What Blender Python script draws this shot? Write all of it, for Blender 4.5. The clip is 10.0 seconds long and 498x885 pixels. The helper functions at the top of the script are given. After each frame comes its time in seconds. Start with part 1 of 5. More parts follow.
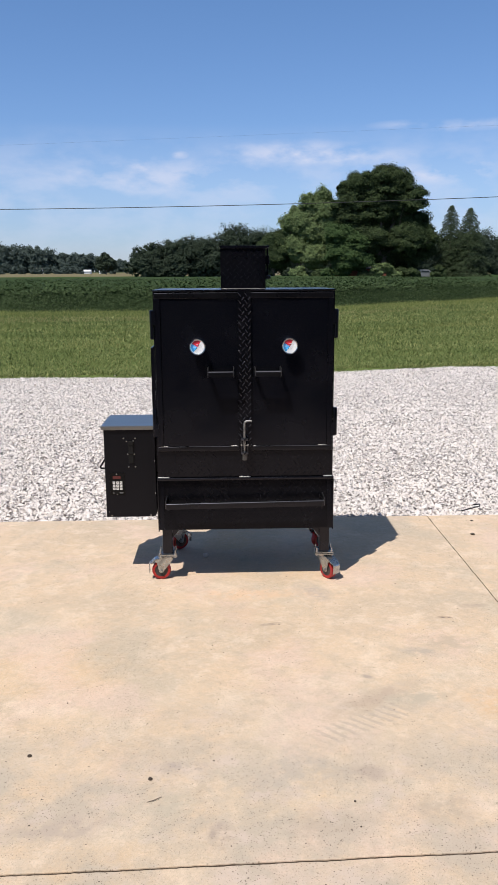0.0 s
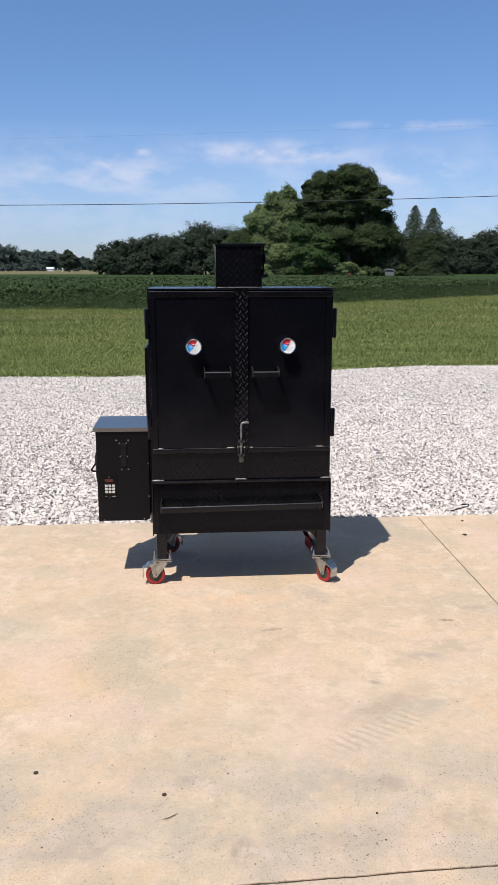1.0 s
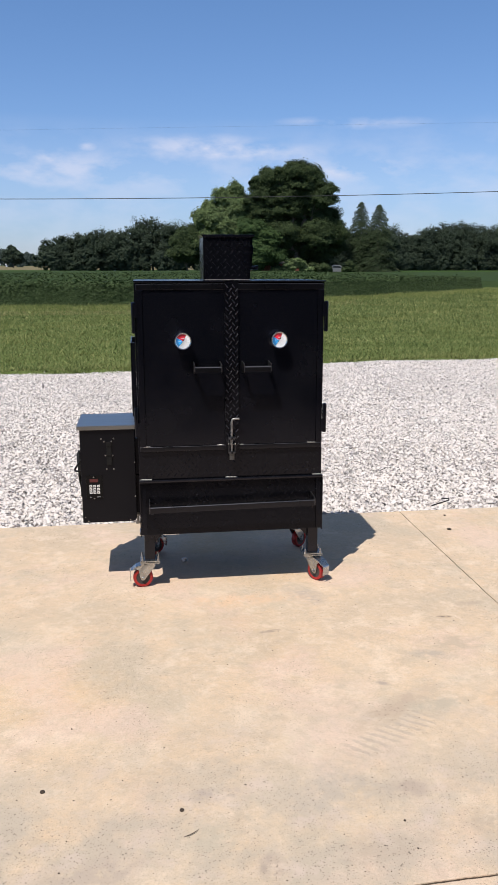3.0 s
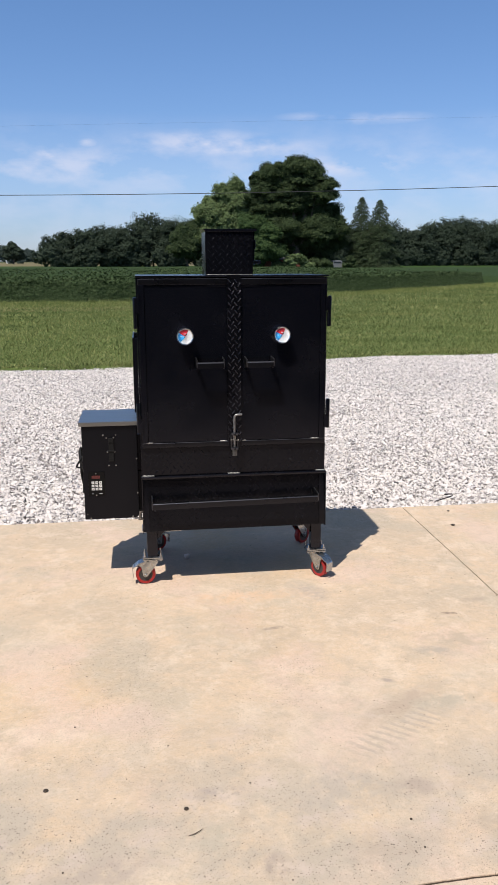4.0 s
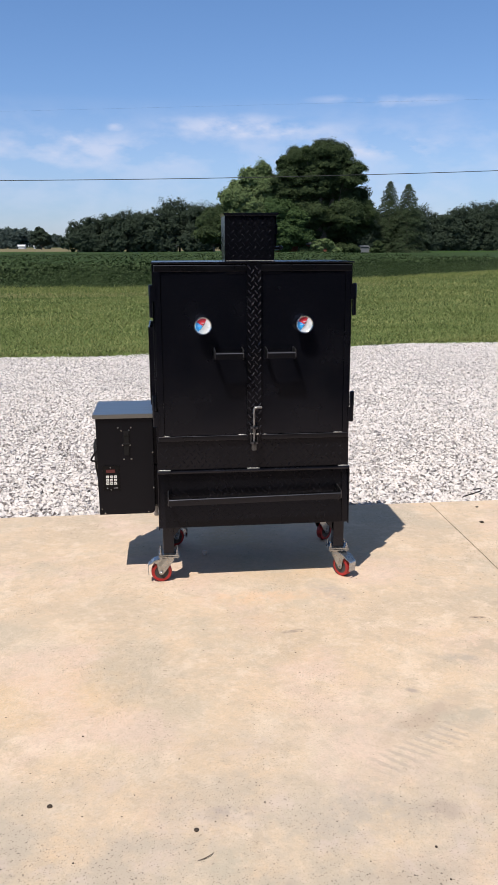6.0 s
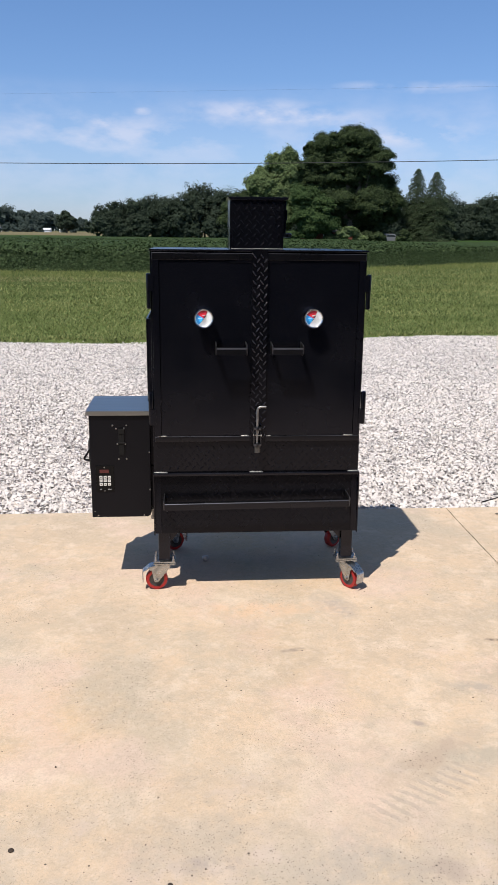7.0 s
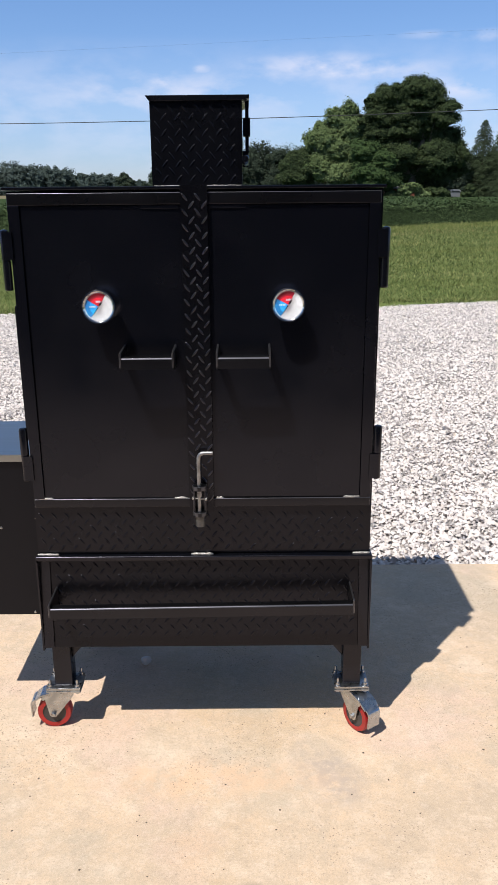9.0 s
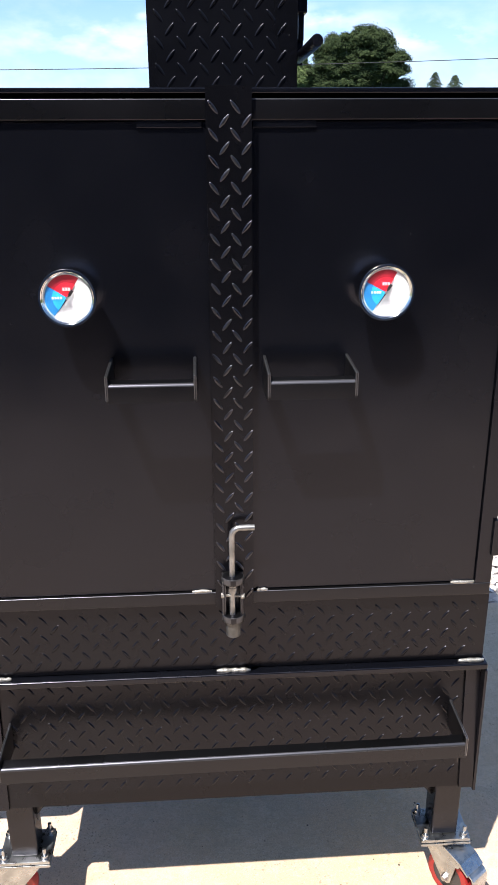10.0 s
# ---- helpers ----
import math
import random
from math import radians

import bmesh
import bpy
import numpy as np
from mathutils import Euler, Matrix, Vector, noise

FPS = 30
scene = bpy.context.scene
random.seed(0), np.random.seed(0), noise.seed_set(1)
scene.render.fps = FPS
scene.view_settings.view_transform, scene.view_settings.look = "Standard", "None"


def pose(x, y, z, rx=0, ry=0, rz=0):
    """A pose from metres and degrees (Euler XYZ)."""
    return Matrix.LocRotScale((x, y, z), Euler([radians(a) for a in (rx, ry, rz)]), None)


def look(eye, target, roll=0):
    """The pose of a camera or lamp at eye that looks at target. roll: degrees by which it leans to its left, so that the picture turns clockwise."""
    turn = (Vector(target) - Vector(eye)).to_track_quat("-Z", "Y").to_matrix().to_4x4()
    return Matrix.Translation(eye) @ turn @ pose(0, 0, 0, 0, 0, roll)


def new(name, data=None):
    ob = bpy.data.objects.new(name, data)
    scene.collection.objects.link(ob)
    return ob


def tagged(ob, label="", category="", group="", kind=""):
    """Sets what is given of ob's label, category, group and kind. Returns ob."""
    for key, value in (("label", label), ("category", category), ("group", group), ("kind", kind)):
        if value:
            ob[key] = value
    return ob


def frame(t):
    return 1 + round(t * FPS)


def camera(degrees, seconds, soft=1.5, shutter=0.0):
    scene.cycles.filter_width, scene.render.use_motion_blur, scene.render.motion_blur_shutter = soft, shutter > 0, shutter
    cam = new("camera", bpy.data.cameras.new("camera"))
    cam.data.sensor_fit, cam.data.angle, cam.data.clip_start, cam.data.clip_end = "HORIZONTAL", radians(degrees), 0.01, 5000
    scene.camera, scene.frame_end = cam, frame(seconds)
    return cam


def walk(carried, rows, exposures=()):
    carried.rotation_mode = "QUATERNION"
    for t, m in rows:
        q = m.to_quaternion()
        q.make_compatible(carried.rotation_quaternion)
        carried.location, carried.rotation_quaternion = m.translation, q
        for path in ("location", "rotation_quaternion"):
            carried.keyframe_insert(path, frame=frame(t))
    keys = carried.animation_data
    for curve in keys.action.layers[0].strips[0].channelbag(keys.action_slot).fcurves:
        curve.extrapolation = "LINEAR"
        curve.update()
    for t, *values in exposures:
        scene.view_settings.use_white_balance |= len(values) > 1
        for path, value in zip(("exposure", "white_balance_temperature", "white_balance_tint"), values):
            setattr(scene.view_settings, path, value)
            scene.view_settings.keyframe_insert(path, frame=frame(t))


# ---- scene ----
cam = camera(34.6, 10.0)
PATH = [
    (0, (-0.086, -0.417, 1.593), (-0.035, 1.54, 1.18), -0.4),
    (0.5, (-0.098, -0.402, 1.589), (-0.015, 1.554, 1.177), -0.4),
    (1, (-0.242, -0.332, 1.594), (-0.104, 1.619, 1.177), -0.1),
    (1.5, (-0.382, -0.254, 1.585), (-0.189, 1.692, 1.165), -0.0),
    (2, (-0.437, -0.208, 1.578), (-0.199, 1.732, 1.156), 0.0),
    (2.5, (-0.442, -0.217, 1.576), (-0.178, 1.72, 1.155), 0.1),
    (2.7, (-0.435, -0.215, 1.576), (-0.17, 1.722, 1.153), 0.0),
    (3.8, (-0.438, -0.184, 1.568), (-0.176, 1.751, 1.134), -0.1),
    (4, (-0.441, -0.183, 1.569), (-0.18, 1.751, 1.133), -0.2),
    (4.5, (-0.45, -0.17, 1.573), (-0.199, 1.764, 1.128), -0.2),
    (5, (-0.452, -0.175, 1.574), (-0.211, 1.758, 1.122), -0.2),
    (5.5, (-0.451, -0.16, 1.575), (-0.223, 1.773, 1.116), -0.0),
    (5.7, (-0.438, -0.123, 1.574), (-0.221, 1.811, 1.111), -0.1),
    (6.8, (-0.292, 0.216, 1.567), (-0.143, 2.148, 1.072), 0.2),
    (7, (-0.29, 0.225, 1.574), (-0.146, 2.155, 1.073), 0.6),
    (7.5, (-0.22, 0.343, 1.56), (-0.123, 2.273, 1.045), 0.2),
    (8, (-0.105, 0.748, 1.554), (-0.055, 2.676, 1.024), -0.0),
    (8.5, (0.011, 1.124, 1.518), (0.026, 3.046, 0.967), -0.3),
    (9, (0.131, 1.616, 1.495), (0.126, 3.527, 0.9035), -0.5),
    (9.5, (0.052, 2.066, 1.452), (0.079, 3.963, 0.819), -0.5),
    (10, (-0.047, 2.405, 1.438), (0.067, 4.279, 0.748), -0.3),
]
walk(cam, [(t, look(eye, target, roll)) for t, eye, target, roll in PATH],
     exposures=[(0, 0.0), (8.0, 0.02), (8.5, 0.06), (9.0, 0.12), (9.5, 0.36), (10.0, 0.88)])

# ---- daylight ----
SUN = Vector((-0.334, -0.452, 1.0)).normalized()
world = bpy.data.worlds.new("summer_sky")
scene.world = world
world.use_nodes = True
wn, wl = world.node_tree.nodes, world.node_tree.links
wn.clear()
w_out = wn.new("ShaderNodeOutputWorld")
w_bg = wn.new("ShaderNodeBackground")
w_sky = wn.new("ShaderNodeTexSky")
w_sky.sky_type = "NISHITA"
w_sky.sun_disc = False
w_sky.sun_elevation = math.asin(SUN.z)
w_sky.sun_rotation = math.atan2(SUN.x, SUN.y) % (2 * math.pi)
w_sky.altitude = 200
w_sky.air_density = 1.0
w_sky.dust_density = 0.25
w_sky.ozone_density = 4.0
w_bg.inputs["Strength"].default_value = 0.106
# thin summer cloud, drawn by direction, only low over the horizon
w_co = wn.new("ShaderNodeTexCoord")
w_sep = wn.new("ShaderNodeSeparateXYZ")
wl.new(w_co.outputs["Generated"], w_sep.inputs[0])
w_map = wn.new("ShaderNodeMapping")
w_map.inputs["Scale"].default_value = (17.0, 17.0, 38.0)
w_map.inputs["Location"].default_value = (1.3, 0.4, 2.2)
wl.new(w_co.outputs["Generated"], w_map.inputs[0])
w_noise = wn.new("ShaderNodeTexNoise")
w_noise.inputs["Scale"].default_value = 1.0
w_noise.inputs["Detail"].default_value = 7
w_noise.inputs["Roughness"].default_value = 0.55
wl.new(w_map.outputs[0], w_noise.inputs["Vector"])
w_ramp = wn.new("ShaderNodeValToRGB")
w_ramp.color_ramp.elements[0].position = 0.4
w_ramp.color_ramp.elements[1].position = 0.62
wl.new(w_noise.outputs["Fac"], w_ramp.inputs[0])
w_band = wn.new("ShaderNodeValToRGB")
for i, (p, v) in enumerate(((0.0, 0.25), (0.05, 0.35), (0.09, 0.55), (0.12, 0.5), (0.17, 0.0))):
    e = w_band.color_ramp.elements[i] if i < 2 else w_band.color_ramp.elements.new(p)
    e.position, e.color = p, (v, v, v, 1)
wl.new(w_sep.outputs["Z"], w_band.inputs[0])
# the larger clouds: direction, breadth and height, thickness
w_all = w_band.outputs[0]
for x, z, breadth, tall, thick in ((0.08, 0.139, 0.1, 0.016, 1.5), (0.15, 0.132, 0.09, 0.013, 1.1), (0.26, 0.113, 0.08, 0.014, 1.4), (-0.053, 0.137, 0.012, 0.005, 1.8), (-0.101, 0.124, 0.014, 0.006, 1.4), (-0.08, 0.112, 0.16, 0.025, 0.7), (0.275, 0.163, 0.07, 0.008, 1.2), (0.21, 0.166, 0.05, 0.006, 0.9)):
    w_at = wn.new("ShaderNodeMapping")
    w_at.vector_type = "TEXTURE"
    w_at.inputs["Location"].default_value, w_at.inputs["Scale"].default_value = (x, 0.98, z), (breadth, 0.6, tall)
    wl.new(w_co.outputs["Generated"], w_at.inputs[0])
    w_puff = wn.new("ShaderNodeTexGradient")
    w_puff.gradient_type = "SPHERICAL"
    wl.new(w_at.outputs[0], w_puff.inputs[0])
    w_add = wn.new("ShaderNodeMath")
    w_add.operation = "MULTIPLY_ADD"
    w_add.inputs[1].default_value = thick
    wl.new(w_puff.outputs["Fac"], w_add.inputs[0])
    wl.new(w_all, w_add.inputs[2])
    w_all = w_add.outputs[0]
w_mul = wn.new("ShaderNodeMath")
w_mul.operation = "MULTIPLY"
wl.new(w_ramp.outputs[0], w_mul.inputs[0])
wl.new(w_all, w_mul.inputs[1])
w_mul2 = wn.new("ShaderNodeMath")
w_mul2.operation = "MULTIPLY_ADD"
w_mul2.inputs[1].default_value = 0.45
wl.new(w_mul.outputs[0], w_mul2.inputs[0])
w_veil = wn.new("ShaderNodeMath")
w_veil.operation = "MULTIPLY"
w_veil.inputs[1].default_value = 0.16
wl.new(w_band.outputs[0], w_veil.inputs[0])
wl.new(w_veil.outputs[0], w_mul2.inputs[2])
w_mix = wn.new("ShaderNodeMix")
w_mix.data_type = "RGBA"
wl.new(w_mul2.outputs[0], w_mix.inputs["Factor"])
w_tint = wn.new("ShaderNodeMix")
w_tint.data_type, w_tint.blend_type = "RGBA", "MULTIPLY"
w_tint.inputs["Factor"].default_value = 1.0
wl.new(w_sky.outputs[0], w_tint.inputs["A"])
w_low = wn.new("ShaderNodeValToRGB")
for i, (p, c) in enumerate(((0.0, (0.66, 0.74, 1.05)), (0.1, (0.84, 0.93, 1.16)), (0.3, (0.86, 1.02, 1.22)), (0.6, (1.4, 1.18, 0.95)))):
    e = w_low.color_ramp.elements[i] if i < 2 else w_low.color_ramp.elements.new(p)
    e.position, e.color = p, (*c, 1)
wl.new(w_sep.outputs["Z"], w_low.inputs[0])
wl.new(w_low.outputs[0], w_tint.inputs["B"])
wl.new(w_tint.outputs["Result"], w_mix.inputs["A"])
w_mix.inputs["B"].default_value = (7.0, 7.2, 8.6, 1)
wl.new(w_mix.outputs["Result"], w_bg.inputs["Color"])
wl.new(w_bg.outputs[0], w_out.inputs[0])

sun = new("sun", bpy.data.lights.new("sun", "SUN"))
sun.data.energy = 5.0
sun.data.angle = radians(0.55)
sun.data.color = (1.0, 0.95, 0.87)
sun.matrix_world = look(SUN * 60, (0, 0, 0))


# ---- materials ----
def material(name, colour, rough=0.6, metal=0.0):
    m = bpy.data.materials.new(name)
    m.use_nodes = True
    b = m.node_tree.nodes["Principled BSDF"]
    b.inputs["Base Color"].default_value = (*colour, 1)
    b.inputs["Roughness"].default_value = rough
    b.inputs["Metallic"].default_value = metal
    return m


class Nodes:
    """Short hand for a material's nodes."""

    def __init__(self, m):
        self.n, self.l = m.node_tree.nodes, m.node_tree.links
        self.b = self.n["Principled BSDF"]
        self.co = self.n.new("ShaderNodeTexCoord").outputs["Object"]

    def noise(self, scale, detail=4, rough=0.55, stretch=None, w=0.0):
        t = self.n.new("ShaderNodeTexNoise")
        t.inputs["Scale"].default_value, t.inputs["Detail"].default_value, t.inputs["Roughness"].default_value = scale, detail, rough
        mp = self.n.new("ShaderNodeMapping")
        mp.inputs["Location"].default_value = (w, w * 0.7, w * 0.3)
        mp.inputs["Scale"].default_value = stretch or (1, 1, 1)
        self.l.new(self.co, mp.inputs[0])
        self.l.new(mp.outputs[0], t.inputs["Vector"])
        return t.outputs["Fac"]

    def cells(self, scale, feature="F1", flat=False):
        t = self.n.new("ShaderNodeTexVoronoi")
        if flat:
            t.voronoi_dimensions = "2D"
        t.feature = feature
        t.inputs["Scale"].default_value = scale
        self.l.new(self.co, t.inputs["Vector"])
        return t.outputs["Distance"]

    def ramp(self, value, *stops):
        r = self.n.new("ShaderNodeValToRGB")
        for i, (p, c) in enumerate(stops):
            e = r.color_ramp.elements[i] if i < 2 else r.color_ramp.elements.new(p)
            e.position = p
            e.color = (*c, 1) if isinstance(c, tuple) else (c, c, c, 1)
        self.l.new(value, r.inputs[0])
        return r.outputs[0]

    def mix(self, fac, a, b, blend="MIX"):
        x = self.n.new("ShaderNodeMix")
        x.data_type, x.blend_type = "RGBA", blend
        for key, v in (("Factor", fac), ("A", a), ("B", b)):
            if isinstance(v, (int, float)):
                x.inputs[key].default_value = v
            elif isinstance(v, tuple):
                x.inputs[key].default_value = (*v, 1)
            else:
                self.l.new(v, x.inputs[key])
        return x.outputs["Result"]

    def math(self, op, a, b):
        x = self.n.new("ShaderNodeMath")
        x.operation = op
        for i, v in enumerate((a, b)):
            if isinstance(v, (int, float)):
                x.inputs[i].default_value = v
            else:
                self.l.new(v, x.inputs[i])
        return x.outputs[0]

    def island(self):
        return self.n.new("ShaderNodeNewGeometry").outputs["Random Per Island"]

    def axis(self, name):
        s = self.n.new("ShaderNodeSeparateXYZ")
        self.l.new(self.co, s.inputs[0])
        return s.outputs[name]

    def bump(self, height, distance, strength=1.0):
        x = self.n.new("ShaderNodeBump")
        x.inputs["Distance"].default_value, x.inputs["Strength"].default_value = distance, strength
        self.l.new(height, x.inputs["Height"])
        self.l.new(x.outputs[0], self.b.inputs["Normal"])

    def colour(self, v):
        self.l.new(v, self.b.inputs["Base Color"])

    def rough(self, v):
        self.l.new(v, self.b.inputs["Roughness"])


def black_paint(name, base, rough, peel=0.00025, spec=0.08):
    m = material(name, base, rough)
    k = Nodes(m)
    dust = k.ramp(k.noise(3.0, 6), (0.35, 0.0), (0.75, 1.0))
    specks = k.ramp(k.cells(26.0), (0.0, 1.0), (0.028, 0.0))
    col = k.mix(dust, base, tuple(c * 1.4 + 0.0008 for c in base))
    k.colour(k.mix(k.math("MULTIPLY", specks, 0.35), col, (0.25, 0.25, 0.25)))
    k.rough(k.ramp(k.noise(6.0, 5, w=4), (0.3, rough - 0.05), (0.7, rough + 0.08)))
    k.b.inputs["Specular IOR Level"].default_value = spec
    k.b.inputs["Specular Tint"].default_value = (0.8, 0.8, 1.0, 1)
    k.bump(k.noise(420.0, 2), peel)
    return m


PAINT = black_paint("satin_black_paint", (0.002, 0.0023, 0.0038), 0.23, 0.00003, 0.48)
GLOSS = black_paint("rubbed_black_paint", (0.0022, 0.0022, 0.0025), 0.28, 0.00003, 0.5)
PLATE = black_paint("black_painted_tread_plate", (0.0017, 0.0018, 0.0026), 0.25, 0.00003, 0.36)
# shinier than the paint around them, edges also paler, to bring out glints
EDGE = black_paint("worn_edge_highlight", (0.02, 0.02, 0.021), 0.32, 0.00003, 1.0)
LUG = black_paint("rubbed_tread_crest", (0.003, 0.003, 0.0036), 0.28, 0.00003, 1.0)
HOPPER = black_paint("black_powder_coat", (0.0022, 0.0024, 0.0032), 0.4, 0.00003, 0.3)
BARE = material("bare_weld_metal", (0.34, 0.33, 0.32), 0.42, 0.8)
k = Nodes(BARE)
k.bump(k.noise(260.0, 3), 0.002)
ZINC = material("zinc_plated_steel", (0.62, 0.63, 0.64), 0.28, 1.0)
k = Nodes(ZINC)
k.colour(k.ramp(k.noise(35.0, 4), (0.3, (0.33, 0.34, 0.36)), (0.7, (0.52, 0.54, 0.57))))
k.rough(k.ramp(k.noise(60.0, 3), (0.3, 0.2), (0.7, 0.42)))
STAINLESS = material("brushed_stainless_steel", (0.36, 0.37, 0.38), 0.36, 1.0)
k = Nodes(STAINLESS)
k.rough(k.ramp(k.noise(14.0, 4, stretch=(0.2, 9, 1)), (0.3, 0.3), (0.7, 0.42)))
GUN = material("dark_oiled_steel", (0.1, 0.1, 0.105), 0.42, 0.6)
k = Nodes(GUN)
k.colour(k.ramp(k.noise(50.0, 4), (0.3, (0.06, 0.06, 0.063)), (0.7, (0.14, 0.14, 0.145))))
PIN = material("worn_steel_rod", (0.34, 0.33, 0.33), 0.4, 0.85)
k = Nodes(PIN)
k.colour(k.ramp(k.noise(60.0, 4), (0.35, (0.2, 0.2, 0.21)), (0.7, (0.38, 0.38, 0.4))))
CHROME = material("chrome", (0.8, 0.8, 0.82), 0.08, 1.0)
RED_TYRE = material("red_polyurethane", (0.38, 0.024, 0.012), 0.42)
k = Nodes(RED_TYRE)
k.colour(k.ramp(k.noise(30.0, 4), (0.3, (0.27, 0.013, 0.014)), (0.7, (0.39, 0.02, 0.02))))
HUB = material("dark_grey_plastic", (0.045, 0.04, 0.042), 0.5)
RUBBER = material("black_rubber", (0.01, 0.01, 0.011), 0.65)
RUBBER.node_tree.nodes["Principled BSDF"].inputs["Specular IOR Level"].default_value = 0.2
DIAL_WHITE = material("dial_white", (0.52, 0.54, 0.59), 0.45)
DIAL_RED = material("dial_red", (0.27, 0.005, 0.02), 0.45)
DIAL_BLUE = material("dial_blue", (0.007, 0.15, 0.42), 0.45)
DIAL_GREY = material("dial_grey_print", (0.45, 0.46, 0.5), 0.5)
NEEDLE = material("needle_black", (0.01, 0.01, 0.012), 0.4)
SCREEN = material("dark_red_display", (0.09, 0.018, 0.02), 0.2)
KEY = material("white_keypad", (0.7, 0.7, 0.7), 0.5)
PANEL = material("control_panel_black", (0.006, 0.006, 0.007), 0.35)
PANEL.node_tree.nodes["Principled BSDF"].inputs["Specular IOR Level"].default_value = 0.15
GLASS = material("clear_glass", (1, 1, 1), 0.02)
GLASS.node_tree.nodes["Principled BSDF"].inputs["Transmission Weight"].default_value = 1.0
GLASS.node_tree.nodes["Principled BSDF"].inputs["IOR"].default_value = 1.2


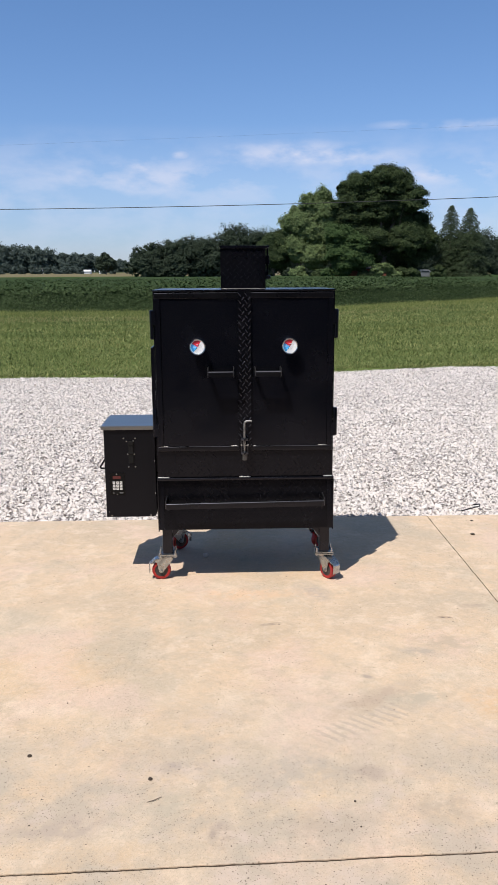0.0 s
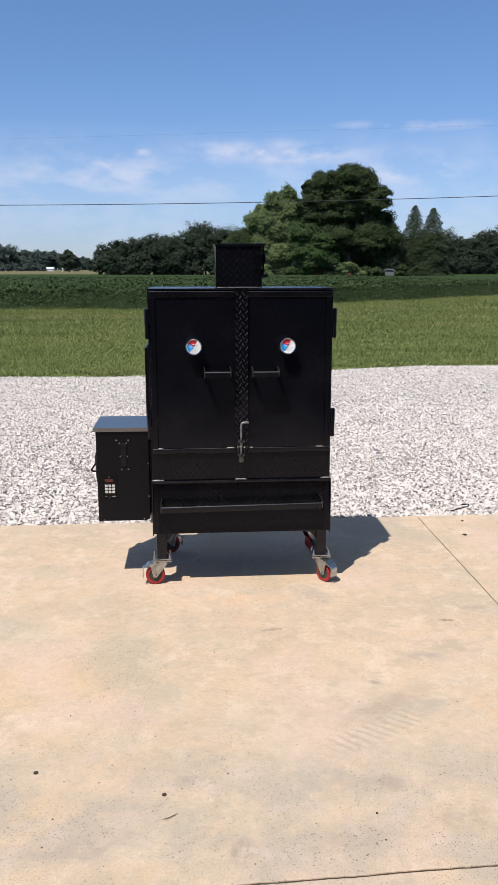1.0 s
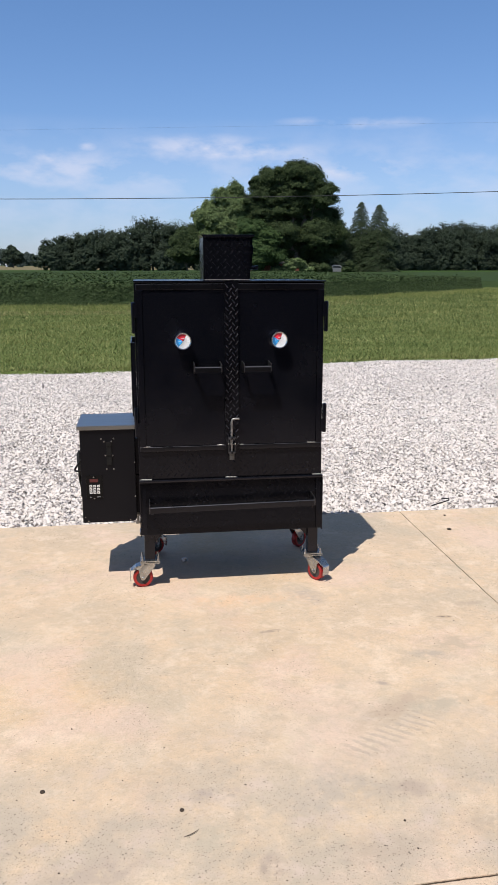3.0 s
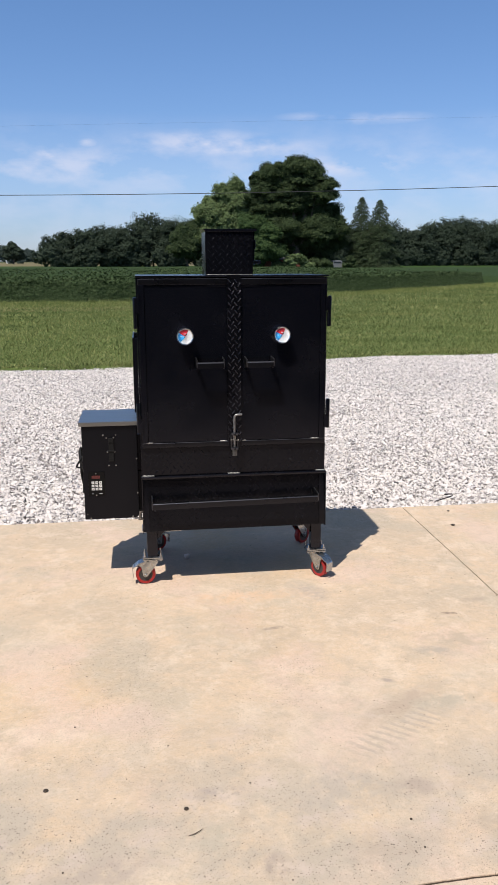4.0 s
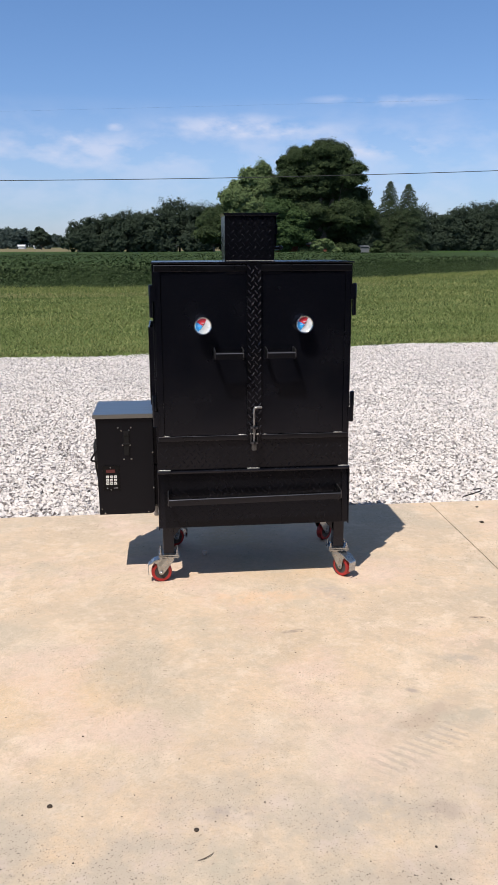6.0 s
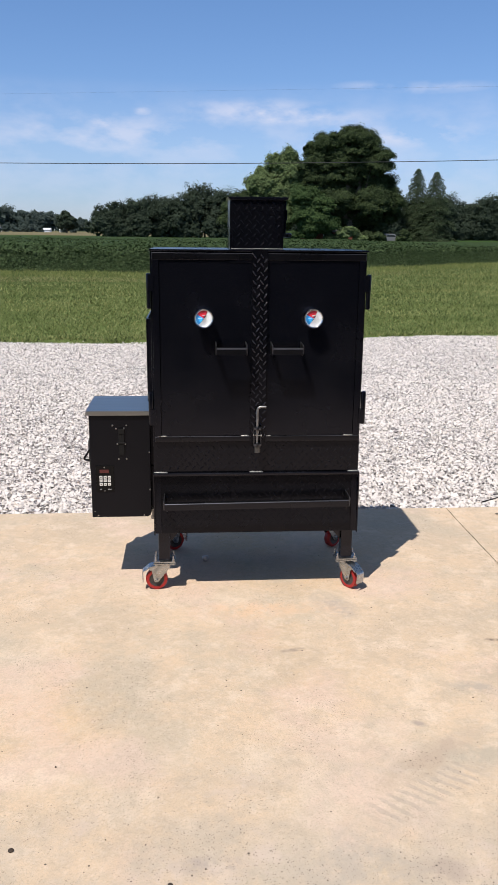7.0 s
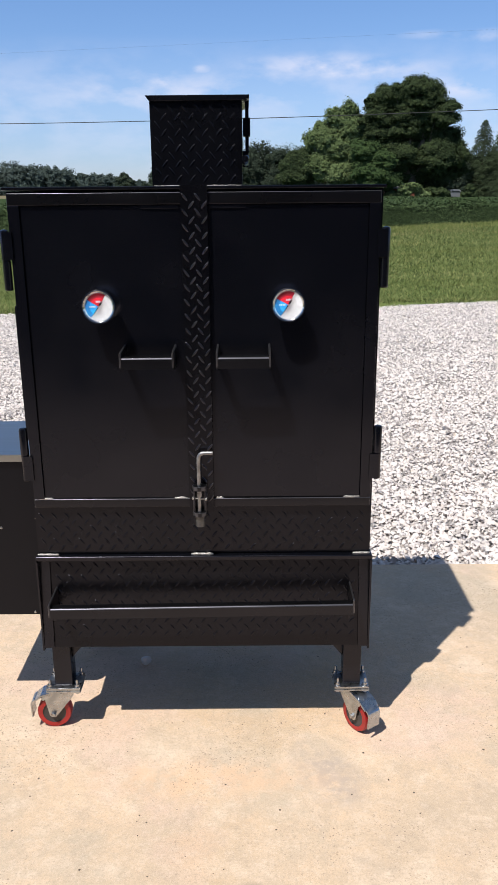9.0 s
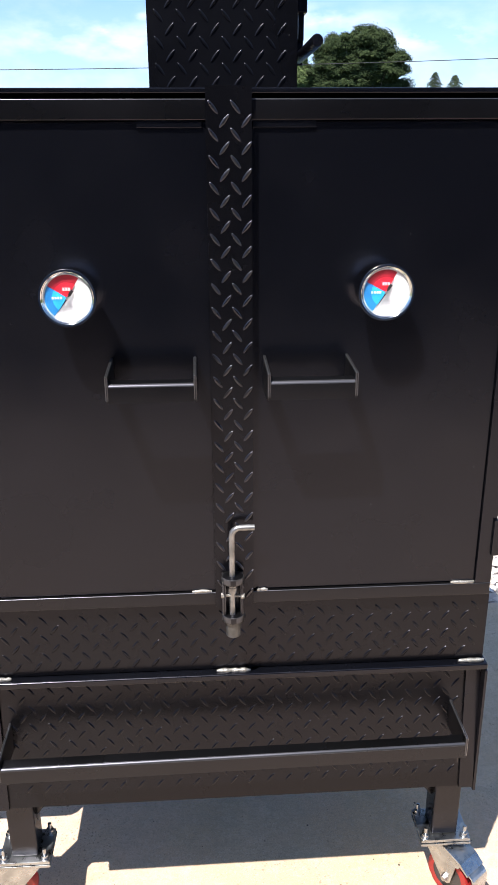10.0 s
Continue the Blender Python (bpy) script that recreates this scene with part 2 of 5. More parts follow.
def concrete_material():
    m = material("weathered_concrete", (0.58, 0.45, 0.33), 0.82)
    k = Nodes(m)
    grain = k.noise(300.0, 3, 0.75)
    sand = k.noise(130.0, 4, 0.7, w=8)
    blotch = k.noise(7.0, 8, 0.68, w=9)
    col = k.ramp(k.noise(0.8, 6, 0.62, w=3), (0.4, (0.56, 0.43, 0.295)), (0.5, (0.665, 0.49, 0.325)), (0.6, (0.65, 0.505, 0.355)))
    # paler and darker mottling
    col = k.mix(k.ramp(blotch, (0.5, 0.0), (0.62, 0.75)), col, (0.74, 0.585, 0.43))
    col = k.mix(k.ramp(k.noise(9.0, 8, 0.72, w=17), (0.5, 0.0), (0.62, 0.6)), col, (0.5, 0.39, 0.275))
    # grey-green scuffed patches, pinkish and rusty tints
    col = k.mix(k.ramp(k.noise(1.5, 8, 0.7, w=21), (0.5, 0.0), (0.62, 0.6)), col, (0.46, 0.395, 0.295))
    col = k.mix(k.ramp(k.noise(2.1, 6, 0.62, w=52), (0.52, 0.0), (0.64, 0.5)), col, (0.7, 0.5, 0.4))
    col = k.mix(k.ramp(k.noise(1.2, 6, 0.6, w=33), (0.54, 0.0), (0.66, 0.5)), col, (0.64, 0.42, 0.22))
    col = k.mix(k.ramp(k.noise(31.0, 5, 0.75, w=71), (0.48, 0.0), (0.6, 0.28)), col, (0.46, 0.365, 0.265))
    col = k.mix(k.ramp(k.noise(44.0, 5, 0.75, w=83), (0.5, 0.0), (0.62, 0.28)), col, (0.78, 0.63, 0.48))
    col = k.mix(k.ramp(sand, (0.36, 0.32), (0.5, 0.0)), col, (0.34, 0.265, 0.2))
    col = k.mix(k.ramp(grain, (0.36, 0.32), (0.5, 0.0)), col, (0.33, 0.255, 0.195))
    col = k.mix(k.ramp(k.noise(340.0, 2, 0.6, w=27), (0.56, 0.0), (0.72, 0.4)), col, (0.84, 0.69, 0.54))
    # an older, more open skin towards the cut joint: greyer, with pink patches
    worn = k.math("MULTIPLY", k.ramp(k.math("ADD", k.math("MULTIPLY", k.axis("Y"), 0.3), k.math("MULTIPLY", k.noise(1.7, 5, 0.6, w=91), 0.5)), (0.8, 1.0), (1.05, 0.0)), k.ramp(k.noise(4.5, 6, 0.68, w=77), (0.4, 0.15), (0.58, 1.0)))
    col = k.mix(k.math("MULTIPLY", worn, 0.75), col, (0.44, 0.375, 0.295))
    col = k.mix(k.math("MULTIPLY", worn, k.ramp(k.noise(6.0, 5, 0.6, w=55), (0.52, 0.0), (0.62, 0.4))), col, (0.68, 0.53, 0.45))
    # marks with a shape of their own: scuffs, tyre rub, old spills
    for x, y, rx, ry, turn, tone, amount in ((0.33, 3.42, 0.10, 0.16, 25, (0.4, 0.35, 0.3), 0.55), (0.42, 2.33, 0.07, 0.26, -55, (0.45, 0.37, 0.28), 0.6), (0.52, 2.4, 0.05, 0.2, -55, (0.44, 0.36, 0.28), 0.5),
                                                (0.92, 2.0, 0.16, 0.1, 10, (0.36, 0.35, 0.33), 0.6), (0.86, 2.82, 0.16, 0.1, 0, (0.42, 0.36, 0.27), 0.55), (0.12, 1.93, 0.22, 0.16, 20, (0.42, 0.38, 0.32), 0.5),
                                                (-0.28, 1.76, 0.1, 0.1, 0, (0.42, 0.39, 0.31), 0.45), (0.73, 1.73, 0.13, 0.09, 15, (0.72, 0.6, 0.49), 0.4), (0.10, 3.04, 0.06, 0.018, 12, (0.3, 0.25, 0.2), 0.7),
                                                (0.95, 2.3, 0.2, 0.16, 0, (0.6, 0.4, 0.22), 0.4), (0.0, 3.4, 0.4, 0.1, 0, (0.68, 0.47, 0.3), 0.4), (-0.95, 3.3, 0.25, 0.2, 0, (0.5, 0.42, 0.31), 0.45), (-0.92, 1.75, 0.16, 0.1, 60, (0.34, 0.3, 0.25), 0.5),
                                                (0.461, 2.53, 0.04, 0.02, -20, (0.4, 0.34, 0.28), 0.9), (0.73, 2.74, 0.12, 0.05, -15, (0.42, 0.37, 0.3), 0.7), (0.925, 3.08, 0.045, 0.014, -10, (0.22, 0.17, 0.13), 0.8),
                                                (1.1, 3.21, 0.09, 0.035, 0, (0.42, 0.35, 0.27), 0.6), (0.63, 2.36, 0.16, 0.07, 10, (0.42, 0.38, 0.3), 0.6), (0.55, 1.72, 0.14, 0.09, 0, (0.39, 0.335, 0.265), 0.45), (0.2, 1.66, 0.2, 0.08, 0, (0.42, 0.36, 0.285), 0.5),
                                                (-0.25, 1.95, 0.12, 0.04, 0, (0.4, 0.35, 0.3), 0.7), (-0.12, 1.62, 0.05, 0.07, 0, (0.36, 0.31, 0.26), 0.7), (-0.6, 1.66, 0.2, 0.08, 0, (0.42, 0.36, 0.3), 0.6), (0.35, 1.9, 0.1, 0.06, 0, (0.4, 0.34, 0.28), 0.6)):
        mp = k.n.new("ShaderNodeMapping")
        mp.vector_type = "TEXTURE"
        mp.inputs["Location"].default_value, mp.inputs["Rotation"].default_value, mp.inputs["Scale"].default_value = (x, y, 0), (0, 0, radians(turn)), (rx, ry, 1)
        k.l.new(k.co, mp.inputs[0])
        ball = k.n.new("ShaderNodeTexGradient")
        ball.gradient_type = "SPHERICAL"
        k.l.new(mp.outputs[0], ball.inputs[0])
        near = k.math("MULTIPLY", ball.outputs["Fac"], k.ramp(k.noise(16.0, 6, 0.7, w=x * 9 + y), (0.38, 0.0), (0.62, 2.0)))
        col = k.mix(k.math("MULTIPLY", k.math("MINIMUM", near, 0.9), amount * 1.4), col, (tone[0] * 1.04, tone[1] * 0.98, tone[2] * 0.94))
    # the print of a tyre's tread
    mp = k.n.new("ShaderNodeMapping")
    mp.vector_type = "TEXTURE"
    mp.inputs["Location"].default_value, mp.inputs["Rotation"].default_value = (0.39, 2.195, 0), (0, 0, radians(29))
    k.l.new(k.co, mp.inputs[0])
    sep = k.n.new("ShaderNodeSeparateXYZ")
    k.l.new(mp.outputs[0], sep.inputs[0])
    along = k.math("ADD", k.math("MULTIPLY", sep.outputs["X"], 161.0), k.math("ADD", k.math("MULTIPLY", sep.outputs["Y"], 60.0), k.math("MULTIPLY", k.noise(9.0, 3, w=3), 5.0)))
    bars = k.ramp(k.math("ADD", k.math("MULTIPLY", k.math("SINE", along, 0.0), 0.3), k.noise(40.0, 4, 0.6, w=12)), (0.5, 0.0), (0.68, 1.0))
    edge = k.math("MULTIPLY", k.ramp(k.math("ABSOLUTE", sep.outputs["X"], 0.0), (0.16, 1.0), (0.24, 0.0)), k.ramp(k.math("ABSOLUTE", sep.outputs["Y"], 0.0), (0.04, 1.0), (0.065, 0.0)))
    col = k.mix(k.math("MULTIPLY", k.math("MULTIPLY", bars, edge), 0.5), col, (0.4, 0.33, 0.265))
    # open pores in drifts, and larger pits
    drift = k.ramp(k.noise(3.2, 6, 0.65, w=14), (0.47, 0.0), (0.6, 0.85))
    drift = k.math("MAXIMUM", drift, worn)
    sizes = k.ramp(k.noise(90.0, 2, 0.5, w=31), (0.42, 0.0), (0.66, 0.15))
    pores = k.math("MULTIPLY", k.math("LESS_THAN", k.cells(46.0, flat=True), sizes), drift)
    fine = k.math("MULTIPLY", k.math("LESS_THAN", k.cells(105.0, flat=True), k.ramp(k.noise(60.0, 2, 0.5, w=37), (0.42, 0.03), (0.66, 0.22))), k.math("MULTIPLY", drift, 0.8))
    pores = k.math("MAXIMUM", pores, fine)
    pits = k.math("MULTIPLY", k.math("LESS_THAN", k.cells(19.0, flat=True), k.ramp(k.noise(17.0, 3, w=61), (0.5, 0.0), (0.72, 0.07))), 1.0)
    holes = k.math("MAXIMUM", k.math("MULTIPLY", pores, 0.75), pits)
    col = k.mix(k.math("MULTIPLY", holes, 0.95), col, (0.09, 0.066, 0.05))
    k.colour(k.mix(1.0, col, (0.94, 0.945, 0.985), "MULTIPLY"))
    k.rough(k.ramp(blotch, (0.3, 0.8), (0.7, 0.94)))
    k.bump(k.math("SUBTRACT", k.math("ADD", k.math("MULTIPLY", sand, 0.5), k.math("MULTIPLY", blotch, 0.5)), holes), 0.002, 0.4)
    return m


CONCRETE = concrete_material()

STONE = material("crushed_white_limestone", (0.6, 0.58, 0.56), 0.85)
k = Nodes(STONE)
isl = k.island()
k.colour(k.mix(k.ramp(k.noise(60.0, 4), (0.4, 0.0), (0.8, 0.3)),
               k.ramp(isl, (0.0, (0.2, 0.19, 0.19)), (0.05, (0.34, 0.32, 0.31)), (0.1, (0.5, 0.46, 0.45)), (0.4, (0.68, 0.625, 0.61)), (0.85, (0.76, 0.705, 0.69)), (1.0, (0.66, 0.58, 0.53))),
               (0.72, 0.65, 0.605)))
k.bump(k.noise(140.0, 4), 0.003, 0.6)

GRAVEL_BED = material("limestone_gravel_bed", (0.5, 0.48, 0.46), 0.9)
k = Nodes(GRAVEL_BED)
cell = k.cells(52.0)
# cell borders run dark: the shade in gaps between stones is painted in
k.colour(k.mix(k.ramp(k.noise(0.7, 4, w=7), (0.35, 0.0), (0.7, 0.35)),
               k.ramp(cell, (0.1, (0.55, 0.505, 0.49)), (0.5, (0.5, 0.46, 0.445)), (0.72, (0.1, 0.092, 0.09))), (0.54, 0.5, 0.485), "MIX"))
k.bump(k.math("MULTIPLY", cell, -1.0), 0.02)


def foliage(name, dark, mid, light, rough=0.75):
    m = material(name, mid, rough)
    k = Nodes(m)
    k.colour(k.mix(k.ramp(k.noise(0.35, 3), (0.35, 0.0), (0.7, 0.55)),
                   k.ramp(k.island(), (0.0, dark), (0.5, mid), (1.0, light)), mid))
    k.b.inputs["Specular IOR Level"].default_value = 0.12
    return m


LEAF_DARK = foliage("deep_green_leaves", (0.022, 0.035, 0.016), (0.036, 0.054, 0.022), (0.066, 0.09, 0.034))
LEAF_OLIVE = foliage("grey_green_leaves", (0.068, 0.1, 0.042), (0.113, 0.155, 0.062), (0.172, 0.216, 0.092))
LEAF_MID = foliage("mid_green_leaves", (0.0287, 0.0526, 0.0191), (0.0431, 0.0742, 0.0251), (0.067, 0.103, 0.0347))
# bluer here, and paler on the far ones: distance haze mixed into the greens
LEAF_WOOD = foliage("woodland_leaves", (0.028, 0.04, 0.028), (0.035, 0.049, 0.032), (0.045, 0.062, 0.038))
LEAF_HAZED = foliage("haze_tinted_leaves", (0.0608, 0.0827, 0.0733), (0.0655, 0.0881, 0.078), (0.0718, 0.0952, 0.0835))
NEEDLES = foliage("spruce_needles", (0.021, 0.035, 0.018), (0.041, 0.06, 0.029), (0.078, 0.104, 0.05))
SOY = foliage("soybean_leaves", (0.016, 0.03, 0.012), (0.032, 0.053, 0.019), (0.09, 0.125, 0.055))
BARK = material("grey_brown_bark", (0.09, 0.075, 0.06), 0.9)
k = Nodes(BARK)
k.colour(k.ramp(k.noise(3.0, 5, stretch=(3, 3, 0.5)), (0.3, (0.05, 0.04, 0.032)), (0.7, (0.14, 0.12, 0.1))))
GRASS = foliage("mown_grass_blades", (0.018, 0.036, 0.011), (0.108, 0.14, 0.045), (0.43, 0.43, 0.185), 0.8)
k = Nodes(GRASS)
was = k.b.inputs["Base Color"].links[0].from_socket
patch = k.mix(k.ramp(k.noise(0.5, 6, 0.68, stretch=(0.7, 1.0, 1), w=2), (0.48, 0.0), (0.66, 0.25)), was, (0.24, 0.225, 0.075))
k.colour(k.mix(k.ramp(k.noise(0.7, 6, 0.74, stretch=(0.35, 1.0, 1), w=40), (0.48, 0.0), (0.64, 0.5)), patch, (0.045, 0.085, 0.018)))
STRAW = foliage("pale_seeding_grass", (0.06, 0.085, 0.022), (0.165, 0.195, 0.06), (0.32, 0.32, 0.13), 0.7)


def ground_material():
    m = material("open_ground", (0.1, 0.14, 0.04), 0.95)
    m.node_tree.nodes["Principled BSDF"].inputs["Specular IOR Level"].default_value = 0.03
    k = Nodes(m)
    lawn = k.ramp(k.noise(0.5, 6, 0.65), (0.3, (0.105, 0.145, 0.045)), (0.55, (0.15, 0.185, 0.065)), (0.75, (0.205, 0.22, 0.09)))
    lawn = k.mix(k.ramp(k.noise(9.0, 5, 0.7), (0.3, 0.55), (0.65, 0.0)), lawn, (0.06, 0.095, 0.022))
    soil = k.ramp(k.noise(0.02, 3), (0.3, (0.03, 0.06, 0.018)), (0.7, (0.045, 0.075, 0.022)))
    tan = k.ramp(k.noise(0.03, 5, stretch=(0.3, 3, 1)), (0.3, (0.13, 0.115, 0.068)), (0.7, (0.19, 0.16, 0.095)))
    y = k.math("ADD", k.axis("Y"), k.math("MULTIPLY", k.noise(0.04, 3), 30.0))
    col = k.mix(k.ramp(k.math("MULTIPLY", y, 0.001), (0.085, 0.0), (0.09, 1.0)), lawn, soil)
    col = k.mix(k.ramp(k.math("MULTIPLY", y, 0.001), (0.34, 0.0), (0.345, 1.0)), col, tan)
    col = k.mix(k.ramp(k.math("MULTIPLY", y, 0.001), (0.85, 0.0), (0.86, 1.0)), col, (0.06, 0.09, 0.04))
    k.colour(col)
    k.bump(k.noise(14.0, 4), 0.05)
    return m


GROUND = ground_material()
CANOPY = material("soybean_canopy", (0.035, 0.07, 0.02), 0.9)
CANOPY.node_tree.nodes["Principled BSDF"].inputs["Specular IOR Level"].default_value = 0.03
k = Nodes(CANOPY)
k.colour(k.mix(k.ramp(k.noise(3.5, 5, 0.7), (0.35, 0.0), (0.7, 0.8)),
               k.ramp(k.noise(0.06, 4, stretch=(0.4, 1.6, 1)), (0.3, (0.024, 0.044, 0.017)), (0.7, (0.038, 0.06, 0.024))), (0.046, 0.07, 0.03)))
k.bump(k.noise(5.0, 4, 0.7), 0.12)
BRICK = material("red_brown_brick", (0.22, 0.075, 0.045), 0.85)
k = Nodes(BRICK)
k.colour(k.ramp(k.noise(4.0, 5), (0.3, (0.16, 0.05, 0.032)), (0.7, (0.28, 0.1, 0.06))))
ROOF = material("weathered_grey_roofing", (0.1, 0.1, 0.1), 0.8)
k = Nodes(ROOF)
k.colour(k.ramp(k.noise(1.5, 5), (0.3, (0.07, 0.068, 0.066)), (0.7, (0.13, 0.126, 0.12))))
WHITE = material("white_painted_metal", (0.75, 0.76, 0.78), 0.4)
k = Nodes(WHITE)
k.colour(k.ramp(k.noise(1.2, 4), (0.3, (0.66, 0.67, 0.69)), (0.7, (0.8, 0.81, 0.82))))
WINDOW = material("dark_window_glass", (0.02, 0.025, 0.03), 0.08)
CABLE = material("weathered_cable", (0.03, 0.03, 0.032), 0.6)
DRY = foliage("dry_tan_grass", (0.16, 0.15, 0.065), (0.27, 0.235, 0.11), (0.42, 0.35, 0.19))
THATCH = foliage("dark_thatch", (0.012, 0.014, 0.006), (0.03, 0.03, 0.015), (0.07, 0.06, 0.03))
DEBRIS = material("dark_dry_leaf", (0.035, 0.022, 0.015), 0.8)
k = Nodes(DEBRIS)
k.colour(k.ramp(k.noise(90.0, 3), (0.3, (0.02, 0.013, 0.01)), (0.7, (0.06, 0.04, 0.028))))
# wall out of view, coloured dark and bluish for what the doors reflect
REAR_WALL = material("unseen_blue_grey_wall", (0.06, 0.075, 0.1), 0.55)
k = Nodes(REAR_WALL)
k.colour(k.ramp(k.noise(1.0, 5), (0.3, (0.018, 0.026, 0.045)), (0.7, (0.026, 0.036, 0.058))))


# ---- mesh helpers ----
def box(bm, x0, x1, y0, y1, z0, z1):
    v = [bm.verts.new((x, y, z)) for x in (x0, x1) for y in (y0, y1) for z in (z0, z1)]
    for f in ((0, 1, 3, 2), (4, 6, 7, 5), (0, 4, 5, 1), (2, 3, 7, 6), (0, 2, 6, 4), (1, 5, 7, 3)):
        bm.faces.new([v[i] for i in f])


def prism(bm, outline, at0, at1):
    """Sweep a flat outline of points, given as Vectors, from offset at0 to offset at1."""
    a = [bm.verts.new(Vector(p) + Vector(at0)) for p in outline]
    b = [bm.verts.new(Vector(p) + Vector(at1)) for p in outline]
    n = len(a)
    bm.faces.new(a[::-1])
    bm.faces.new(b)
    for i in range(n):
        bm.faces.new((a[i], a[(i + 1) % n], b[(i + 1) % n], b[i]))


def sweep(bm, points, radii, seg=10, caps=True):
    """A tube along points; radii is one number or one for each point."""
    points = [Vector([float(c) for c in p]) for p in points]
    if isinstance(radii, (int, float)):
        radii = [float(radii)] * len(points)
    radii = [float(r) for r in radii]
    rings, side = [], None
    for i, p in enumerate(points):
        d = (points[min(i + 1, len(points) - 1)] - points[max(i - 1, 0)]).normalized()
        if side is None:
            side = d.orthogonal().normalized()
        side = (side - d * side.dot(d)).normalized()
        up = d.cross(side)
        rings.append([bm.verts.new(p + radii[i] * (math.cos(a) * side + math.sin(a) * up)) for a in (2 * math.pi * j / seg for j in range(seg))])
    for a, b in zip(rings, rings[1:]):
        for j in range(seg):
            bm.faces.new((a[j], a[(j + 1) % seg], b[(j + 1) % seg], b[j]))
    if caps:
        bm.faces.new(rings[0][::-1])
        bm.faces.new(rings[-1])


def lathe(bm, profile, origin, axis, seg=32):
    """Turn a profile of (distance along axis, radius) round the axis."""
    axis = Vector(axis).normalized()
    side = axis.orthogonal().normalized()
    up = axis.cross(side)
    rings = []
    for d, r in profile:
        c = Vector(origin) + axis * d
        if r < 1e-6:
            rings.append([bm.verts.new(c)])
        else:
            rings.append([bm.verts.new(c + r * (math.cos(a) * side + math.sin(a) * up)) for a in (2 * math.pi * j / seg for j in range(seg))])
    for a, b in zip(rings, rings[1:]):
        for j in range(seg):
            q = [a[j % len(a)], a[(j + 1) % len(a)], b[(j + 1) % len(b)], b[j % len(b)]]
            q = [v for i, v in enumerate(q) if v not in q[:i]]
            if len(q) > 2:
                bm.faces.new(q)


def lug(bm, c, u, v, n, turn, length=0.024, width=0.0066, height=0.0016):
    """One raised lens of tread plate."""
    a, s = math.cos(turn), math.sin(turn)
    p, q = u * a + v * s, v * a - u * s
    rings = []
    for along, across, up in ((1.0, 1.0, -0.0004), (0.9, 0.74, height * 0.62), (0.72, 0.3, height)):
        ring = []
        for i in range(10):
            t = 2 * math.pi * i / 10
            x, y = math.cos(t) * length / 2, math.sin(t) * width / 2 * (0.75 + 0.25 * abs(math.sin(t)))
            ring.append(bm.verts.new(c + p * x * along + q * y * across + n * up))
        rings.append(ring)
    for a, b in zip(rings, rings[1:]):
        for i in range(10):
            bm.faces.new((a[i], a[(i + 1) % 10], b[(i + 1) % 10], b[i])).material_index = 1
    bm.faces.new(rings[-1]).material_index = 1


def tread(bm, origin, u, v, w, h, pitch_u=0.0345, pitch_v=0.037, shift=(0.5, 0.5), rim=0.008):
    """Lugs of tread plate over a rectangle that starts at origin and runs w along u and h along v."""
    u, v, origin = Vector(u), Vector(v), Vector(origin)
    n = u.cross(v).normalized()
    for k, turn in ((0, radians(52)), (1, radians(128))):
        j = -1
        while True:
            j += 1
            y = (j + shift[1] + 0.5 * k) * pitch_v
            if y > h - 0.011:
                break
            i = -1
            while True:
                i += 1
                x = (i + shift[0] + 0.5 * k - 0.5) * pitch_u
                if x > w - rim:
                    break
                if x < rim or y < 0.011:
                    continue
                lug(bm, origin + u * x + v * y, u, v, n, turn)


def finish(bm, name, mat, bevel=0.0, smooth=None, segs=2):
    if bevel:
        bmesh.ops.bevel(bm, geom=list(bm.edges), offset=bevel, segments=segs, affect="EDGES", profile=0.6, clamp_overlap=True)
    bmesh.ops.recalc_face_normals(bm, faces=list(bm.faces))
    me = bpy.data.meshes.new(name)
    bm.to_mesh(me)
    bm.free()
    me.materials.append(mat)
    if mat == PLATE:
        me.materials.append(LUG if name == "cover_strip" else PLATE)
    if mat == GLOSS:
        # bevels not facing down: rubbed paint, made paler to carry a highlight
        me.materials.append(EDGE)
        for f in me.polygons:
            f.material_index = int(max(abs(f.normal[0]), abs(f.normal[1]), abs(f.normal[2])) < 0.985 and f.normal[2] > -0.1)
    if smooth:
        me.shade_smooth()
        me.set_sharp_from_angle(angle=radians(smooth))
    return me


BASE = {}


def part(name, bm, mat, parent=None, label="", bevel=0.0, smooth=None, origin=None, segs=2):
    """Link a bmesh, drawn in world places, as one mesh under a thing or a part."""
    home = BASE[parent] if parent else Vector(origin or (0, 0, 0))
    bmesh.ops.translate(bm, verts=list(bm.verts), vec=-home)
    ob = new(name, finish(bm, name, mat, bevel, smooth, segs))
    if parent:
        ob.parent = parent
    else:
        ob.location = home
    BASE[ob] = home
    if label:
        tagged(ob, label)
    return ob


def thing(name, origin, label, category, group="", kind=""):
    ob = new(name)
    ob.empty_display_size = 0.1
    ob.location = origin
    BASE[ob] = Vector(origin)
    return tagged(ob, label, category, group, kind)


def cloud_mesh(name, verts, faces, mat, smooth=False):
    """A mesh from two arrays: places, and faces that all have as many corners."""
    verts, faces = np.asarray(verts, np.float32), np.asarray(faces, np.int32)
    me = bpy.data.meshes.new(name)
    n, c = faces.shape
    me.vertices.add(len(verts))
    me.vertices.foreach_set("co", verts.ravel())
    me.loops.add(n * c)
    me.loops.foreach_set("vertex_index", faces.ravel())
    me.polygons.add(n)
    me.polygons.foreach_set("loop_start", np.arange(0, n * c, c, dtype=np.int32))
    me.update(calc_edges=True)
    me.materials.append(mat)
    if smooth:
        me.shade_smooth()
    return me


rng = np.random.default_rng(7)


